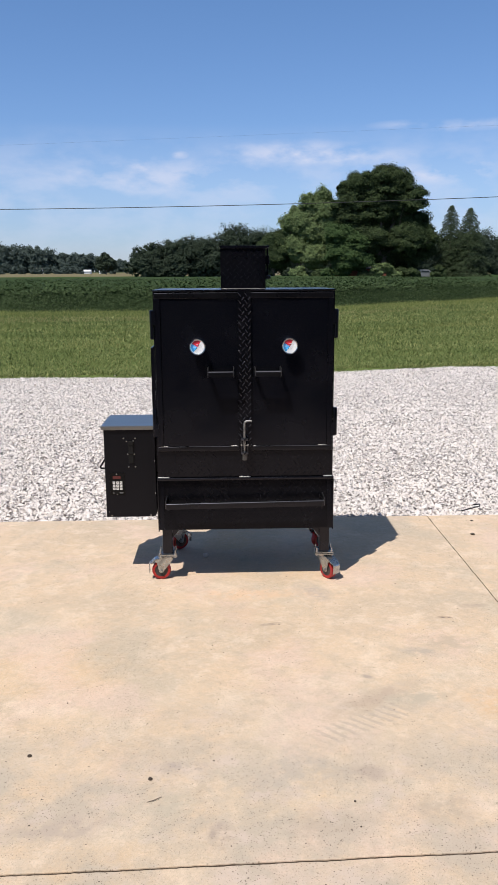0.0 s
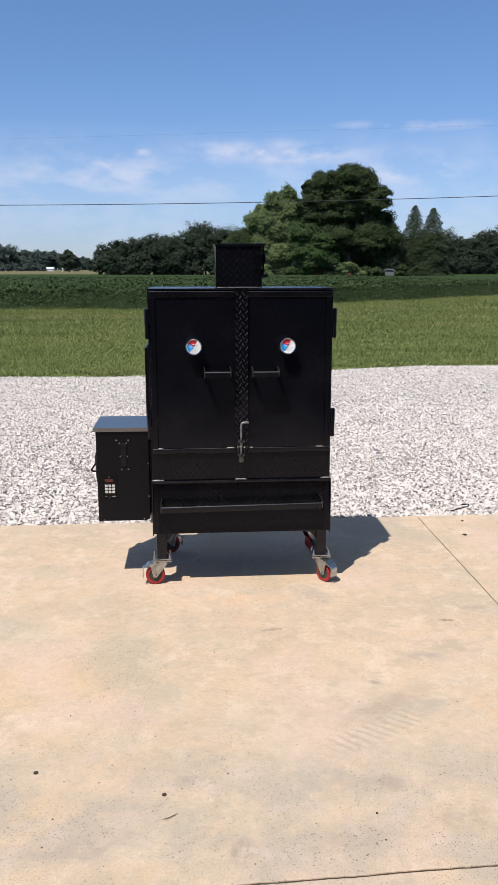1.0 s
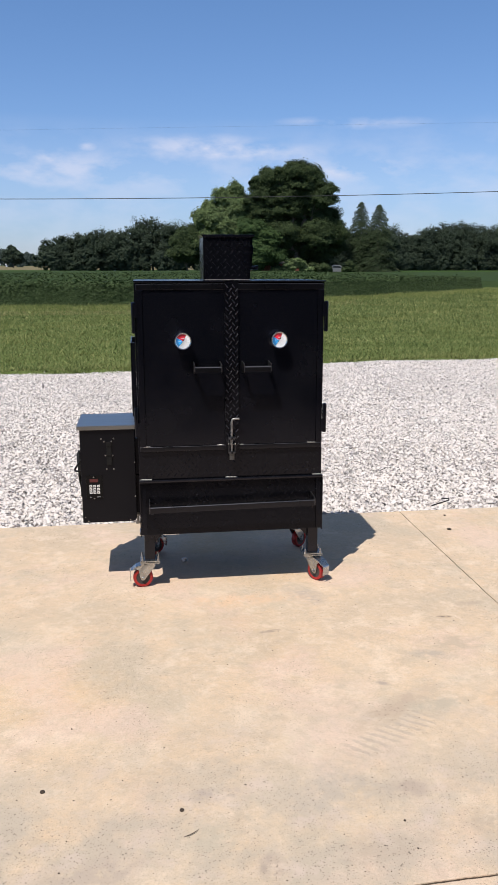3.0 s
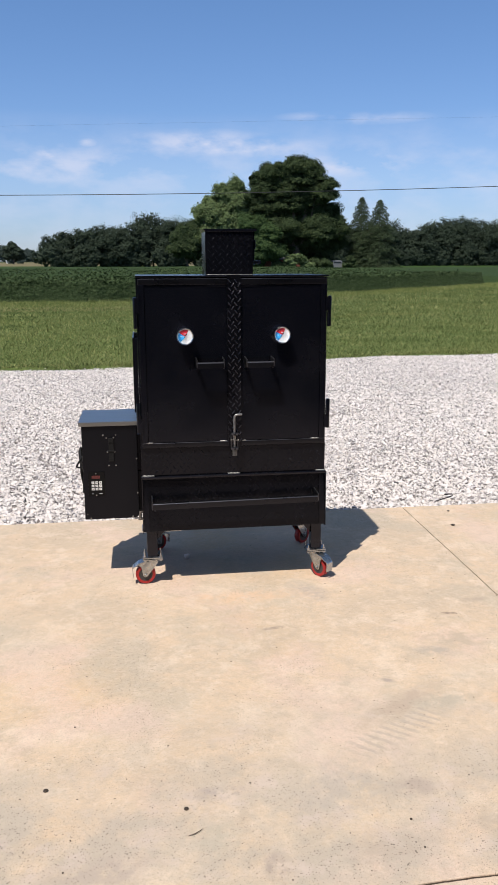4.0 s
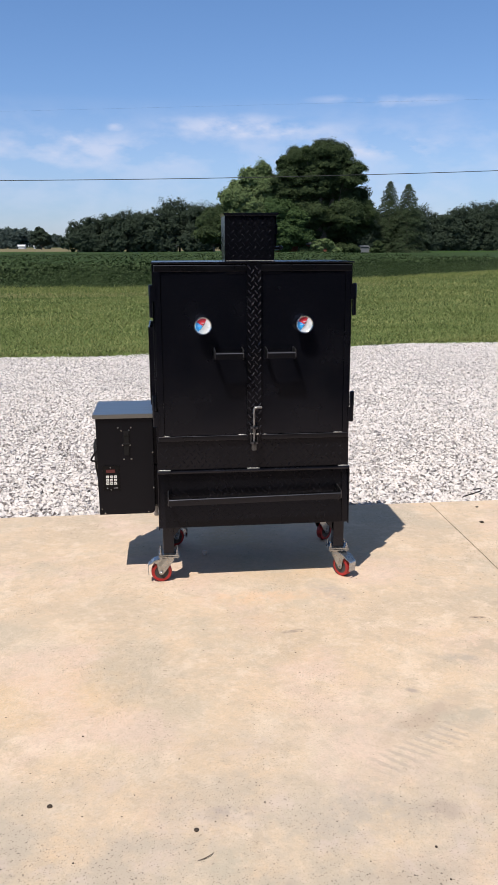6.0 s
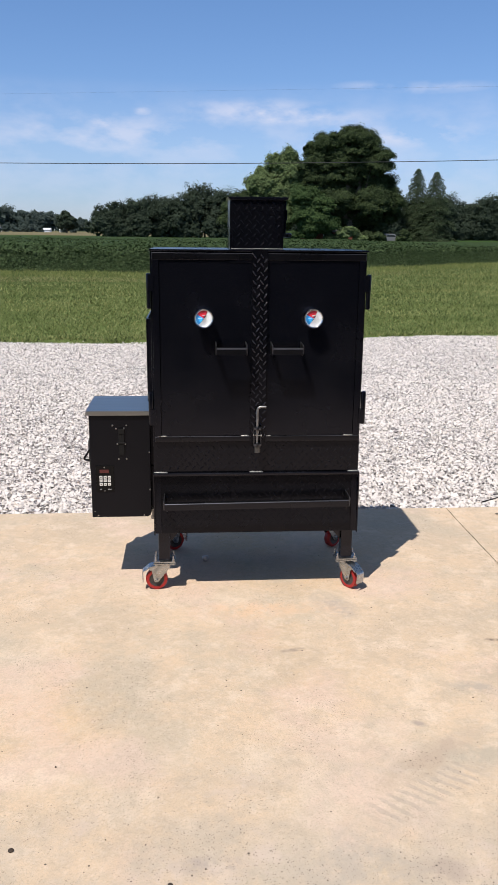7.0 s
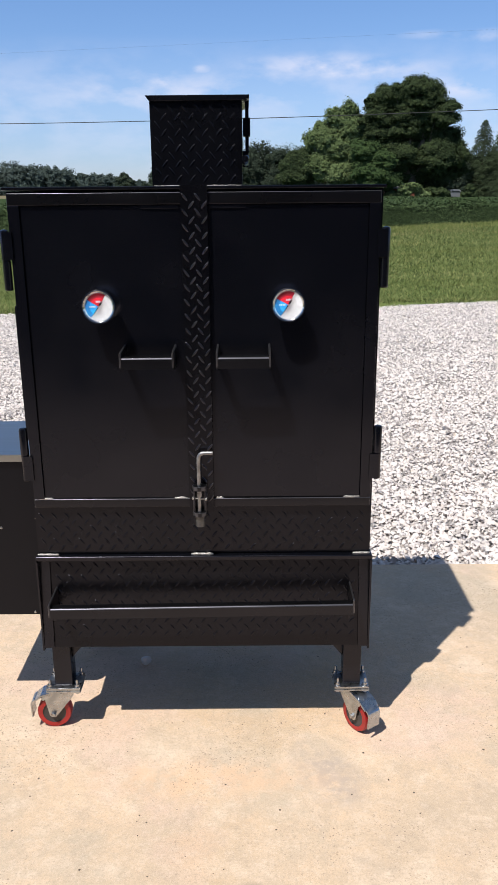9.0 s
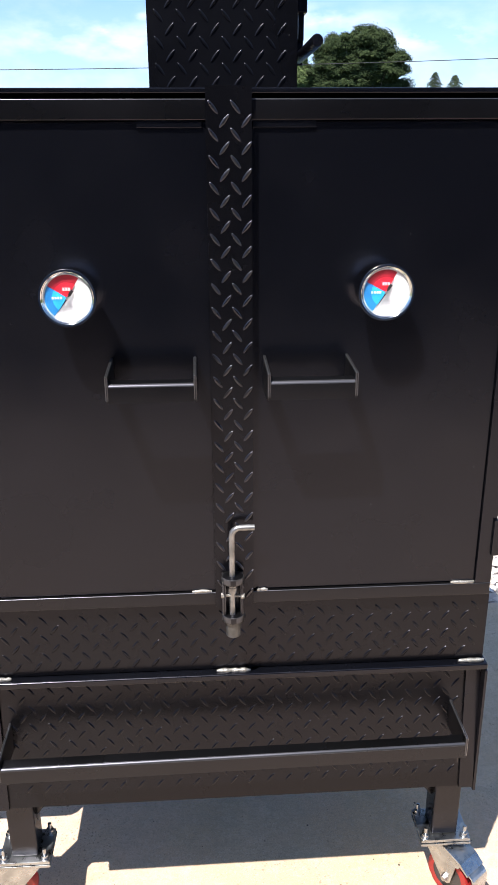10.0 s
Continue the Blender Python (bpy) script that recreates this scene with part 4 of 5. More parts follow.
def pull(parent, x0, x1, y_front, z_top, name, tall=0.028, y_door=3.606, rise=0.017, shelf=0.024):
    """An angle-iron pull on two cut end plates."""
    bm = bmesh.new()
    y1, z1, r = y_front + 0.006, z_top - 0.006, 0.0058
    edge = [(y_front + r * (1 - math.cos(a)), z_top - r * (1 - math.sin(a))) for a in (radians(11.25 * i) for i in range(9))]
    outline = [(y_front, z_top - tall), (y1, z_top - tall), (y1, z1), (y_front + shelf, z1), (y_front + shelf, z_top)] + edge[::-1]
    prism(bm, [Vector((x0 + 0.001, y, z)) for y, z in outline], (0, 0, 0), (x1 - x0 - 0.002, 0, 0))
    for x in (x0, x1 - 0.005):
        prism(bm, [Vector((x, y_front - 0.001, z_top + 0.011)), Vector((x, y_front + 0.004, z_top + 0.0125)), Vector((x, y_door, z_top + rise)),
                   Vector((x, y_door, z_top - tall - 0.012)), Vector((x, y_front + 0.012, z_top - tall - 0.004)), Vector((x, y_front - 0.001, z_top - tall + 0.004))], (0, 0, 0), (0.005, 0, 0))
    fresh = [e for e in bm.edges if e.calc_length() > 0.0 and all(abs(v.co.x - x0) < 0.0051 or abs(v.co.x - x1) < 0.0051 for v in e.verts) and e.calc_length() > 0.0045 and min(v.co.x for v in e.verts) not in (x0 + 0.001,)]
    ends = [e for e in fresh if abs(e.verts[0].co.x - e.verts[1].co.x) < 1e-6 and min(abs(e.verts[0].co.x - q) for q in (x0, x0 + 0.005, x1 - 0.005, x1)) < 1e-5]
    bmesh.ops.bevel(bm, geom=ends, offset=0.0022, segments=4, affect="EDGES", profile=0.5, clamp_overlap=True)
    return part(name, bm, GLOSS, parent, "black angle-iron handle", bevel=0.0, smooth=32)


drawer_pull = pull(smoker, -0.412, 0.403, 3.513, 0.452, "ash_panel_handle", 0.03, 3.614, 0.016)
for v in drawer_pull.data.vertices:
    v.co.z += 0.0105 * v.co.x
for x in (-0.398, 0.388):
    bm = bmesh.new()
    sweep(bm, [(x, 3.523, 0.429), (x, 3.523, 0.410)], 0.004, 8)
    part("handle_pin", bm, PAINT, drawer_pull)


# doors
def door(x0, x1, hinge_side):
    bm = bmesh.new()
    box(bm, x0 + (0.028 if hinge_side < 0 else 0.004), x1 - (0.004 if hinge_side < 0 else 0.028), 3.606, 3.626, 0.728, 1.474)
    d = part("door", bm, PAINT, smoker, "black painted steel door", bevel=0.0012)
    bm = bmesh.new()
    if hinge_side < 0:
        box(bm, x0, x0 + 0.0275, 3.600, 3.628, 0.727, 1.475)
    else:
        box(bm, x1 - 0.0275, x1, 3.600, 3.628, 0.727, 1.475)
    part("door_frame", bm, PAINT, d, bevel=0.0012)
    bm = bmesh.new()
    box(bm, x0, x1, 3.600, 3.628, 0.703, 0.7265)
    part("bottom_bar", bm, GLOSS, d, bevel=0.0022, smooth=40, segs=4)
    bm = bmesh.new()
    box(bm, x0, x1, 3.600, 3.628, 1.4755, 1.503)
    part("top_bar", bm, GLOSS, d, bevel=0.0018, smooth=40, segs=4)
    # corner doubler
    bm = bmesh.new()
    xa = x1 - 0.125 if hinge_side < 0 else x0 + 0.03
    box(bm, xa, xa + 0.09, 3.6025, 3.6058, 1.466, 1.4752)
    part("corner_doubler", bm, PAINT, d, bevel=0.0005)
    # barrel hinges
    for z in (1.275, 0.778):
        xh = hinge_side * 0.4605
        bm = bmesh.new()
        lathe(bm, [(0, 0), (0, 0.0075), (0.003, 0.0102), (0.0705, 0.0102), (0.0712, 0.0088), (0.0725, 0.0088), (0.0732, 0.0108), (0.138, 0.0108), (0.144, 0.009), (0.146, 0.0)], (xh, 3.606, z), Z, 16)
        a, b = sorted((hinge_side * 0.440, hinge_side * 0.462))
        lo = 0.074 if z > 1 else 0.004
        box(bm, a, b, 3.5945, 3.5995, z + lo, z + lo + 0.066)
        part("hinge", bm, PAINT, d, bevel=0.0, smooth=35)
    # welds along the bottom bar
    for a, b in (((x0 + 0.012, x0 + 0.05), (x1 - 0.07, x1 - 0.036)) if hinge_side < 0 else ((x0 + 0.034, x0 + 0.054), (x1 - 0.07, x1 - 0.028))):
        weld(a, b, 3.6035, 0.7275, d, 0.0032)
    return d


left_door = door(-0.446, -0.003, -1)
right_door = door(0.003, 0.446, 1)
pull(left_door, -0.186, -0.054, 3.515, 1.122, "handle")
pull(right_door, 0.048, 0.181, 3.515, 1.122, "handle")

# tread-plate strip over the gap, riding on one door
bm = bmesh.new()
box(bm, -0.0325, 0.0315, 3.5915, 3.5990, 0.702, 1.519)
tread(bm, (-0.0325, 3.5915, 0.702), X, Z, 0.064, 0.817, 0.031, 0.0355, (0.326, 0.75), 0.0068)
part("cover_strip", bm, PLATE, left_door, "black tread-plate strip between the doors", smooth=65)

# weld tacks on the ledge
for a, b in ((-0.452, -0.395), (-0.034, 0.026), (0.405, 0.452)):
    weld(a, b, 3.607, 0.5625, smoker, 0.0042)


# slide bolt latch
latch = None
bm = bmesh.new()
for z in (0.690, 0.762):
    prism(bm, [Vector((-0.004 + 0.019 * math.cos(a), 3.572 + 0.017 * math.sin(a), z)) for a in (2 * math.pi * i / 20 for i in range(20))], (0, 0, 0), (0, 0, 0.012))
box(bm, -0.021, -0.016, 3.566, 3.592, 0.696, 0.770)
box(bm, 0.008, 0.013, 3.566, 3.592, 0.696, 0.770)
box(bm, -0.022, 0.014, 3.584, 3.5905, 0.688, 0.772)
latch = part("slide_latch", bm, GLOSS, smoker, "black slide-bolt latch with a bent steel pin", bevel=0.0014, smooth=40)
bm = bmesh.new()
pts = [(-0.005, 3.571, 0.700), (-0.005, 3.571, 0.848)] + [(-0.005 + 0.014 * (1 - math.cos(a)), 3.571, 0.848 + 0.014 * math.sin(a)) for a in (math.pi / 8 * i for i in range(1, 5))] + [(0.032, 3.571, 0.862)]
sweep(bm, pts, 0.0052, 12)
part("latch_pin", bm, PIN, latch, "bare bent steel pin", smooth=40)
bm = bmesh.new()
lathe(bm, [(0, 0.006), (0, 0.0125), (0.024, 0.0135), (0.03, 0.0135), (0.03, 0.006)], (-0.004, 3.574, 0.660), Z, 20)
part("latch_socket", bm, GUN, latch, "steel tube socket", smooth=40)
bm = bmesh.new()
sweep(bm, [(-0.017, 3.569, 0.739), (0.010, 3.569, 0.737)], 0.0022, 8)
lathe(bm, [(0, 0.0), (0, 0.005), (0.006, 0.005), (0.006, 0.0)], (0.009, 3.569, 0.737), X, 8)
lathe(bm, [(0, 0.0), (0, 0.0045), (0.005, 0.0045), (0.005, 0.0)], (-0.024, 3.569, 0.739), X, 8)
part("cross_pin", bm, BARE, latch, smooth=40)
bm = bmesh.new()
lathe(bm, [(0.0, 0.0075), (0.022, 0.0075)], (-0.005, 3.571, 0.744), Z, 12)
lathe(bm, [(0.0, 0.0085), (0.004, 0.0085)], (-0.005, 3.571, 0.750), Z, 12)
part("spring", bm, PIN, latch, smooth=40)


# round thermometers
def thermometer(cx, cz, roll):
    c = Vector((cx, 3.556, cz))
    f = -Y
    bm = bmesh.new()
    lathe(bm, [(-0.030, 0.012), (-0.030, 0.034), (-0.014, 0.0395), (-0.006, 0.041), (0.0015, 0.0415), (0.0035, 0.0405), (0.0035, 0.0375), (0.001, 0.0345), (-0.002, 0.034)], c, f, 48)
    sweep(bm, [c + Y * 0.029, c + Y * 0.052], 0.011, 14)
    t = part("thermometer", bm, CHROME, smoker, "round chrome-rimmed dial thermometer", smooth=35)

    def fan(name, a0, a1, r, depth, mat, r_in=0.0, label=""):
        """A sector of the dial; degrees clockwise from the top."""
        bm = bmesh.new()
        n = max(3, int(abs(a1 - a0) / 6))
        arc = [radians(a0 + (a1 - a0) * i / n + roll) for i in range(n + 1)]
        rim = [Vector((cx + r * math.sin(a), c.y + depth, cz + r * math.cos(a))) for a in arc]
        if r_in:
            rim += [Vector((cx + r_in * math.sin(a), c.y + depth, cz + r_in * math.cos(a))) for a in reversed(arc)]
        elif abs(a1 - a0) < 359:
            rim.append(Vector((cx, c.y + depth, cz)))
        else:
            rim.pop()
        prism(bm, rim, (0, 0, 0), (0, 0.0006, 0))
        return part(name, bm, mat, t, label)

    fan("dial_face", 0, 360, 0.0345, 0.0026, DIAL_WHITE, label="white dial face")
    fan("dial_sector", -62, 28, 0.0325, 0.0018, DIAL_RED, label="red dial sector")
    fan("dial_sector", -146, -62, 0.0325, 0.0018, DIAL_BLUE, label="blue dial sector")
    fan("dial_sector", -62, 28, 0.0215, 0.0012, material("dial_bright_red", (0.55, 0.006, 0.025), 0.45))
    fan("dial_sector", -146, -62, 0.0215, 0.0012, material("dial_bright_blue", (0.012, 0.3, 0.7), 0.45))
    fan("dial_sector", 28, 95, 0.0325, 0.0018, material("dial_pale_grey", (0.62, 0.64, 0.7), 0.45), 0.0215)
    # unreadable print as small bars
    bm = bmesh.new()
    for i, (x, z, w) in enumerate(((-0.0045, 0.0125, 0.003), (-0.0005, 0.0125, 0.003), (0.0035, 0.0125, 0.003))):
        box(bm, cx + x - w / 2, cx + x + w / 2, c.y + 0.0002, c.y + 0.0009, cz + z - 0.0022, cz + z + 0.0022)
    for x in (-0.022, -0.018, -0.014, -0.010):
        box(bm, cx + x, cx + x + 0.0026, c.y + 0.0002, c.y + 0.0009, cz - 0.0015, cz + 0.0018)
    part("dial_print", bm, DIAL_WHITE, t)
    bm = bmesh.new()
    for z, x0, n in ((-0.0135, -0.006, 5), (-0.0175, -0.009, 7)):
        for i in range(n):
            box(bm, cx + x0 + i * 0.003, cx + x0 + i * 0.003 + 0.0021, c.y + 0.0016, c.y + 0.0023, cz + z, cz + z + 0.0017)
    box(bm, cx + 0.001, cx + 0.0016, c.y + 0.0016, c.y + 0.0023, cz - 0.026, cz - 0.023)
    part("dial_print", bm, DIAL_GREY, t)
    # needle, pointing low
    bm = bmesh.new()
    a = radians(212 + roll)
    d, q = Vector((math.sin(a), 0, math.cos(a))), Vector((math.cos(a), 0, -math.sin(a)))
    o = Vector((cx, c.y - 0.0008, cz))
    prism(bm, [o + d * 0.029, o + q * 0.0011 + d * 0.002, o + q * 0.0011 - d * 0.004, o + q * 0.0022 - d * 0.0045, o + q * 0.0022 - d * 0.0135,
               o - q * 0.0022 - d * 0.0135, o - q * 0.0022 - d * 0.0045, o - q * 0.0011 - d * 0.004, o - q * 0.0011 + d * 0.002], (0, 0, 0), (0, 0.0005, 0))
    part("needle", bm, NEEDLE, t)
    bm = bmesh.new()
    lathe(bm, [(0.0, 0.0), (0.0, 0.0022), (0.0035, 0.0022), (0.0035, 0.0)], c, f, 12)
    part("needle_hub", bm, ZINC, t)
    bm = bmesh.new()
    lathe(bm, [(0.0022, 0.0), (0.0022, 0.0372), (0.0028, 0.0372), (0.0028, 0.0)], c, f, 40)
    g = part("dial_glass", bm, GLASS, t, "clear glass")
    g.visible_shadow = False
    return t


thermometer(-0.2345, 1.240, 4)
thermometer(0.2240, 1.241, 0)

# chimney with its cap, damper bar and lever
bm = bmesh.new()
box(bm, -0.1165, 0.1145, 3.772, 3.776, 1.5175, 1.724)
tread(bm, (-0.1165, 3.772, 1.5175), X, Z, 0.231, 0.2065)
box(bm, -0.1165, -0.1125, 3.776, 4.0, 1.5175, 1.724)
box(bm, 0.1105, 0.1145, 3.776, 4.0, 1.5175, 1.724)
box(bm, -0.1125, 0.1105, 3.996, 4.0, 1.5175, 1.724)
chimney = part("chimney", bm, PLATE, smoker, "square black tread-plate chimney", smooth=65)
bm = bmesh.new()
prism(bm, [Vector((-0.1265, 0, 1.7335)), Vector((-0.1165, 0, 1.7205)), Vector((0.1145, 0, 1.7205)), Vector((0.132, 0, 1.7245)), Vector((0.133, 0, 1.7335))][::-1], (0, 3.764, 0), (0, 4.012, 0))
part("chimney_cap", bm, PAINT, chimney, "rough-cut black cap plate", bevel=0.001)
bm = bmesh.new()
box(bm, 0.1225, 0.1315, 3.83, 3.848, 1.60, 1.7235)
box(bm, 0.1165, 0.1355, 3.822, 3.856, 1.64, 1.685)
box(bm, 0.1150, 0.1310, 3.833, 3.845, 1.565, 1.605)
part("damper_bar", bm, PAINT, chimney, bevel=0.0015)
bm = bmesh.new()
sweep(bm, [(0.1235, 3.845, 1.575), (0.1235, 3.618, 1.577), (0.1235, 3.612, 1.577)], [0.0088, 0.0088, 0.0075], 14)
part("damper_lever", bm, PAINT, chimney, "black round-bar damper lever", smooth=40)
bm = bmesh.new()
sweep(bm, [(-0.112 + 0.224 * i / 40, 3.7705, 1.5185 + random.uniform(-0.0006, 0.0006)) for i in range(41)], 0.0022, 6)
part("weld_bead", bm, BARE, chimney, "pale bare weld line", smooth=60)


# legs, gussets and casters
def leg(cx, cy, inner):
    bm = bmesh.new()
    box(bm, cx - 0.0255, cx + 0.0255, cy - 0.0255, cy + 0.0255, 0.146, 0.296)
    g = part("leg", bm, PAINT, smoker, bevel=0.003)
    bm = bmesh.new()
    x = cx + inner * 0.026
    prism(bm, [Vector((x, cy - 0.004, 0.287)), Vector((x + inner * 0.048, cy - 0.004, 0.287)), Vector((x + inner * 0.036, cy - 0.004, 0.270)), Vector((x, cy - 0.004, 0.226))], (0, 0, 0), (0, 0.008, 0))
    part("gusset", bm, PAINT, g, bevel=0.0008)
    return g


CASTER = {}


def caster_meshes():
    """The meshes of one locking swivel caster; the wheel trails along +x, the top of the plate is at z 0.145."""
    bm = bmesh.new()
    box(bm, -0.049, 0.049, -0.041, 0.041, 0.139, 0.1455)
    box(bm, -0.050, 0.050, -0.042, 0.042, 0.1315, 0.1370)
    CASTER["plate"] = finish(bm, "caster", ZINC, 0.0012)
    bm = bmesh.new()
    lathe(bm, [(0, 0.0), (0, 0.030), (0.007, 0.034), (0.012, 0.030), (0.012, 0.0)], (0, 0, 0.119), Z, 24)
    for y in (-0.0225, 0.0195):
        prism(bm, [Vector((-0.026, y, 0.121)), Vector((0.038, y, 0.121)), Vector((0.062, y, 0.104)), Vector((0.050, y, 0.044)), Vector((0.044, y, 0.038)), Vector((0.034, y, 0.038)), Vector((0.028, y, 0.044)), Vector((-0.022, y, 0.108))], (0, 0, 0), (0, 0.003, 0))
    box(bm, -0.026, 0.040, -0.0225, 0.0225, 0.1175, 0.1205)
    CASTER["fork"] = finish(bm, "fork", ZINC, 0.0008, 35)
    bm = bmesh.new()
    lathe(bm, [(-0.0155, 0.034), (-0.0155, 0.047), (-0.011, 0.0495), (0.011, 0.0495), (0.0155, 0.047), (0.0155, 0.034)], (0.038, 0, 0.05), Y, 40)
    CASTER["tyre"] = finish(bm, "tyre", RED_TYRE, 0, 35)
    bm = bmesh.new()
    lathe(bm, [(-0.0165, 0.0), (-0.0165, 0.012), (-0.013, 0.016), (-0.0125, 0.031), (-0.0150, 0.036), (0.0150, 0.036), (0.0125, 0.031), (0.013, 0.016), (0.0165, 0.012), (0.0165, 0.0)], (0.038, 0, 0.05), Y, 32)
    CASTER["hub"] = finish(bm, "hub", HUB, 0, 35)
    bm = bmesh.new()
    lathe(bm, [(-0.030, 0.0), (-0.030, 0.0055), (-0.0255, 0.0075), (0.0255, 0.0075), (0.030, 0.0055), (0.030, 0.0)], (0.038, 0, 0.05), Y, 6)
    CASTER["axle"] = finish(bm, "axle_bolt", ZINC, 0, 35)
    bm = bmesh.new()
    side = [Vector((0.030, -0.026, 0.126)), Vector((0.072, -0.026, 0.113)), Vector((0.090, -0.026, 0.098)), Vector((0.090, -0.026, 0.094)), Vector((0.070, -0.026, 0.108)), Vector((0.030, -0.026, 0.121))]
    prism(bm, side, (0, 0, 0), (0, 0.052, 0))
    for y in (-0.026, 0.023):
        prism(bm, [Vector((0.030, y, 0.122)), Vector((0.074, y, 0.109)), Vector((0.066, y, 0.096)), Vector((0.040, y, 0.108))], (0, 0, 0), (0, 0.003, 0))
    CASTER["brake"] = finish(bm, "brake", ZINC, 0.0008)
    bm = bmesh.new()
    arc = [Vector((0.088 + 0.016 * math.sin(a), -0.018, 0.080 + 0.018 * math.cos(a))) for a in (radians(-20 + 20 * i) for i in range(7))]
    inner = [Vector((0.088 + 0.013 * math.sin(a), -0.018, 0.080 + 0.015 * math.cos(a))) for a in (radians(-20 + 20 * i) for i in range(7))]
    prism(bm, arc + [Vector((0.102, -0.018, 0.040)), Vector((0.098, -0.018, 0.040))] + inner[::-1], (0, -0.004, 0), (0, 0.04, 0))
    CASTER["pedal"] = finish(bm, "pedal", ZINC, 0.0006)
    bm = bmesh.new()
    lathe(bm, [(-0.010, 0.0), (-0.010, 0.0065), (-0.004, 0.0065), (-0.004, 0.0105), (-0.0025, 0.0105)], (0, 0, 0.1355), Z, 6)
    lathe(bm, [(0.010, 0.0105), (0.0118, 0.0105), (0.012, 0.0072), (0.019, 0.0072), (0.019, 0.0038), (0.033, 0.0036), (0.034, 0.0)], (0, 0, 0.1355), Z, 12)
    CASTER["bolt"] = finish(bm, "bolt", ZINC, 0, 35)


caster_meshes()


def caster(cx, cy, spin):
    """The plate is set square to the leg, the fork turned by spin."""
    ob = new("caster", CASTER["plate"])
    ob.parent = smoker
    ob.location = Vector((cx, cy, 0)) - BASE[smoker]
    tagged(ob, "locking swivel caster with a red wheel")
    for key, name, label in (("fork", "fork", "zinc-plated fork"), ("tyre", "tyre", "red polyurethane tyre"), ("hub", "hub", "dark grey wheel hub"), ("axle", "axle_bolt", ""), ("brake", "brake_lever", "zinc brake lever"), ("pedal", "brake_pedal", "")):
        o = new(name, CASTER[key])
        o.parent = ob
        o.rotation_euler = (0, 0, radians(spin))
        if label:
            tagged(o, label)
    for dx in (-0.039, 0.039):
        for dy in (-0.031, 0.031):
            o = new("bolt", CASTER["bolt"])
            o.parent = ob
            o.location = (dx, dy, 0)
            o.rotation_euler = (0, 0, random.uniform(0, 1))
    return ob


LEGX = 0.4145
for x, y, spin in ((-LEGX, 3.640, 182), (LEGX, 3.640, -54), (-LEGX, 4.092, 28), (LEGX, 4.092, 40)):
    leg(x, y, -1 if x > 0 else 1)
    caster(x, y, spin)

# pellet hopper on the side
HL, HR, HF, HB = -0.742, -0.474, 3.713, 4.045
bm = bmesh.new()
outline = [Vector((HL, HF, 0.322)), Vector((HR - 0.02, HF, 0.322)), Vector((HR - 0.006, HF, 0.327)), Vector((HR, HF, 0.342)), Vector((HR, HF, 0.798)), Vector((HL, HF, 0.798))]
prism(bm, outline, (0, 0, 0), (0, HB - HF, 0))
hopper = part("hopper", bm, HOPPER, smoker, "black powder-coated pellet hopper", bevel=0.0018)
bm = bmesh.new()
box(bm, HL - 0.012, HR + 0.004, HF - 0.010, HB + 0.006, 0.8165, 0.8185)
box(bm, HL - 0.012, HR + 0.004, HF - 0.010, HF - 0.008, 0.7985, 0.8165)
box(bm, HL - 0.012, HL - 0.010, HF - 0.008, HB + 0.006, 0.7985, 0.8165)
box(bm, HL - 0.009, HR + 0.003, HF - 0.007, HB + 0.004, 0.7985, 0.8160)
part("lid", bm, STAINLESS, hopper, "brushed stainless hopper lid", bevel=0.0006)
bm = bmesh.new()
box(bm, HR, -0.4495, 3.735, 4.02, 0.36, 0.556)
box(bm, HR, -0.4560, 3.735, 4.02, 0.5625, 0.745)
part("mounting_flange", bm, HOPPER, hopper, bevel=0.001)
bm = bmesh.new()
box(bm, -0.613, -0.588, HF - 0.006, HF - 0.0005, 0.618, 0.737)
box(bm, -0.617, -0.584, HF - 0.009, HF - 0.0005, 0.668, 0.676)
box(bm, -0.613, -0.588, HF - 0.0095, HF - 0.006, 0.715, 0.737)
part("strap_latch", bm, RUBBER, hopper, "black rubber strap latch", bevel=0.0012)
bm = bmesh.new()
rivets = [(-0.638, 0.752), (-0.577, 0.752), (-0.623, 0.738), (-0.588, 0.738), (-0.619, 0.667), (-0.584, 0.667), (-0.615, 0.598), (-0.580, 0.598)]


def stud(x, z, r=0.0042):
    bm = bmesh.new()
    lathe(bm, [(0.0, r), (0.0018, r * 0.85), (0.0028, 0.0)], (x, HF, z), -Y, 10)
    return part("rivet", bm, ZINC, hopper, smooth=50)


bm.free()
for x, z in rivets + [(-0.714, 0.330), (-0.506, 0.330), (-0.478, 0.628), (-0.478, 0.452), (-0.729, 0.352)]:
    stud(x, z, 0.0042 if x != -0.729 else 0.003)

bm = bmesh.new()
box(bm, -0.719, -0.639, HF - 0.0035, HF - 0.0005, 0.446, 0.568)
part("control_panel", bm, PANEL, hopper, "glossy black keypad panel", bevel=0.0008)
bm = bmesh.new()
box(bm, -0.702, -0.661, HF - 0.0048, HF - 0.0036, 0.533, 0.549)
part("display", bm, SCREEN, hopper, "dark red display")
for i in range(3):
    for j in range(3):
        bm = bmesh.new()
        x, z = -0.7035 + 0.0185 * i, 0.5195 - 0.0165 * j
        box(bm, x, x + 0.0135, HF - 0.0050, HF - 0.0036, z - 0.0125, z)
        key = part("button", bm, KEY, hopper, bevel=0.0004)
        bm = bmesh.new()
        box(bm, x + 0.0035, x + 0.0035 + random.choice((0.004, 0.006, 0.0075)), HF - 0.0054, HF - 0.0051, z - 0.0075, z - 0.0050)
        part("key_print", bm, PANEL, hopper)
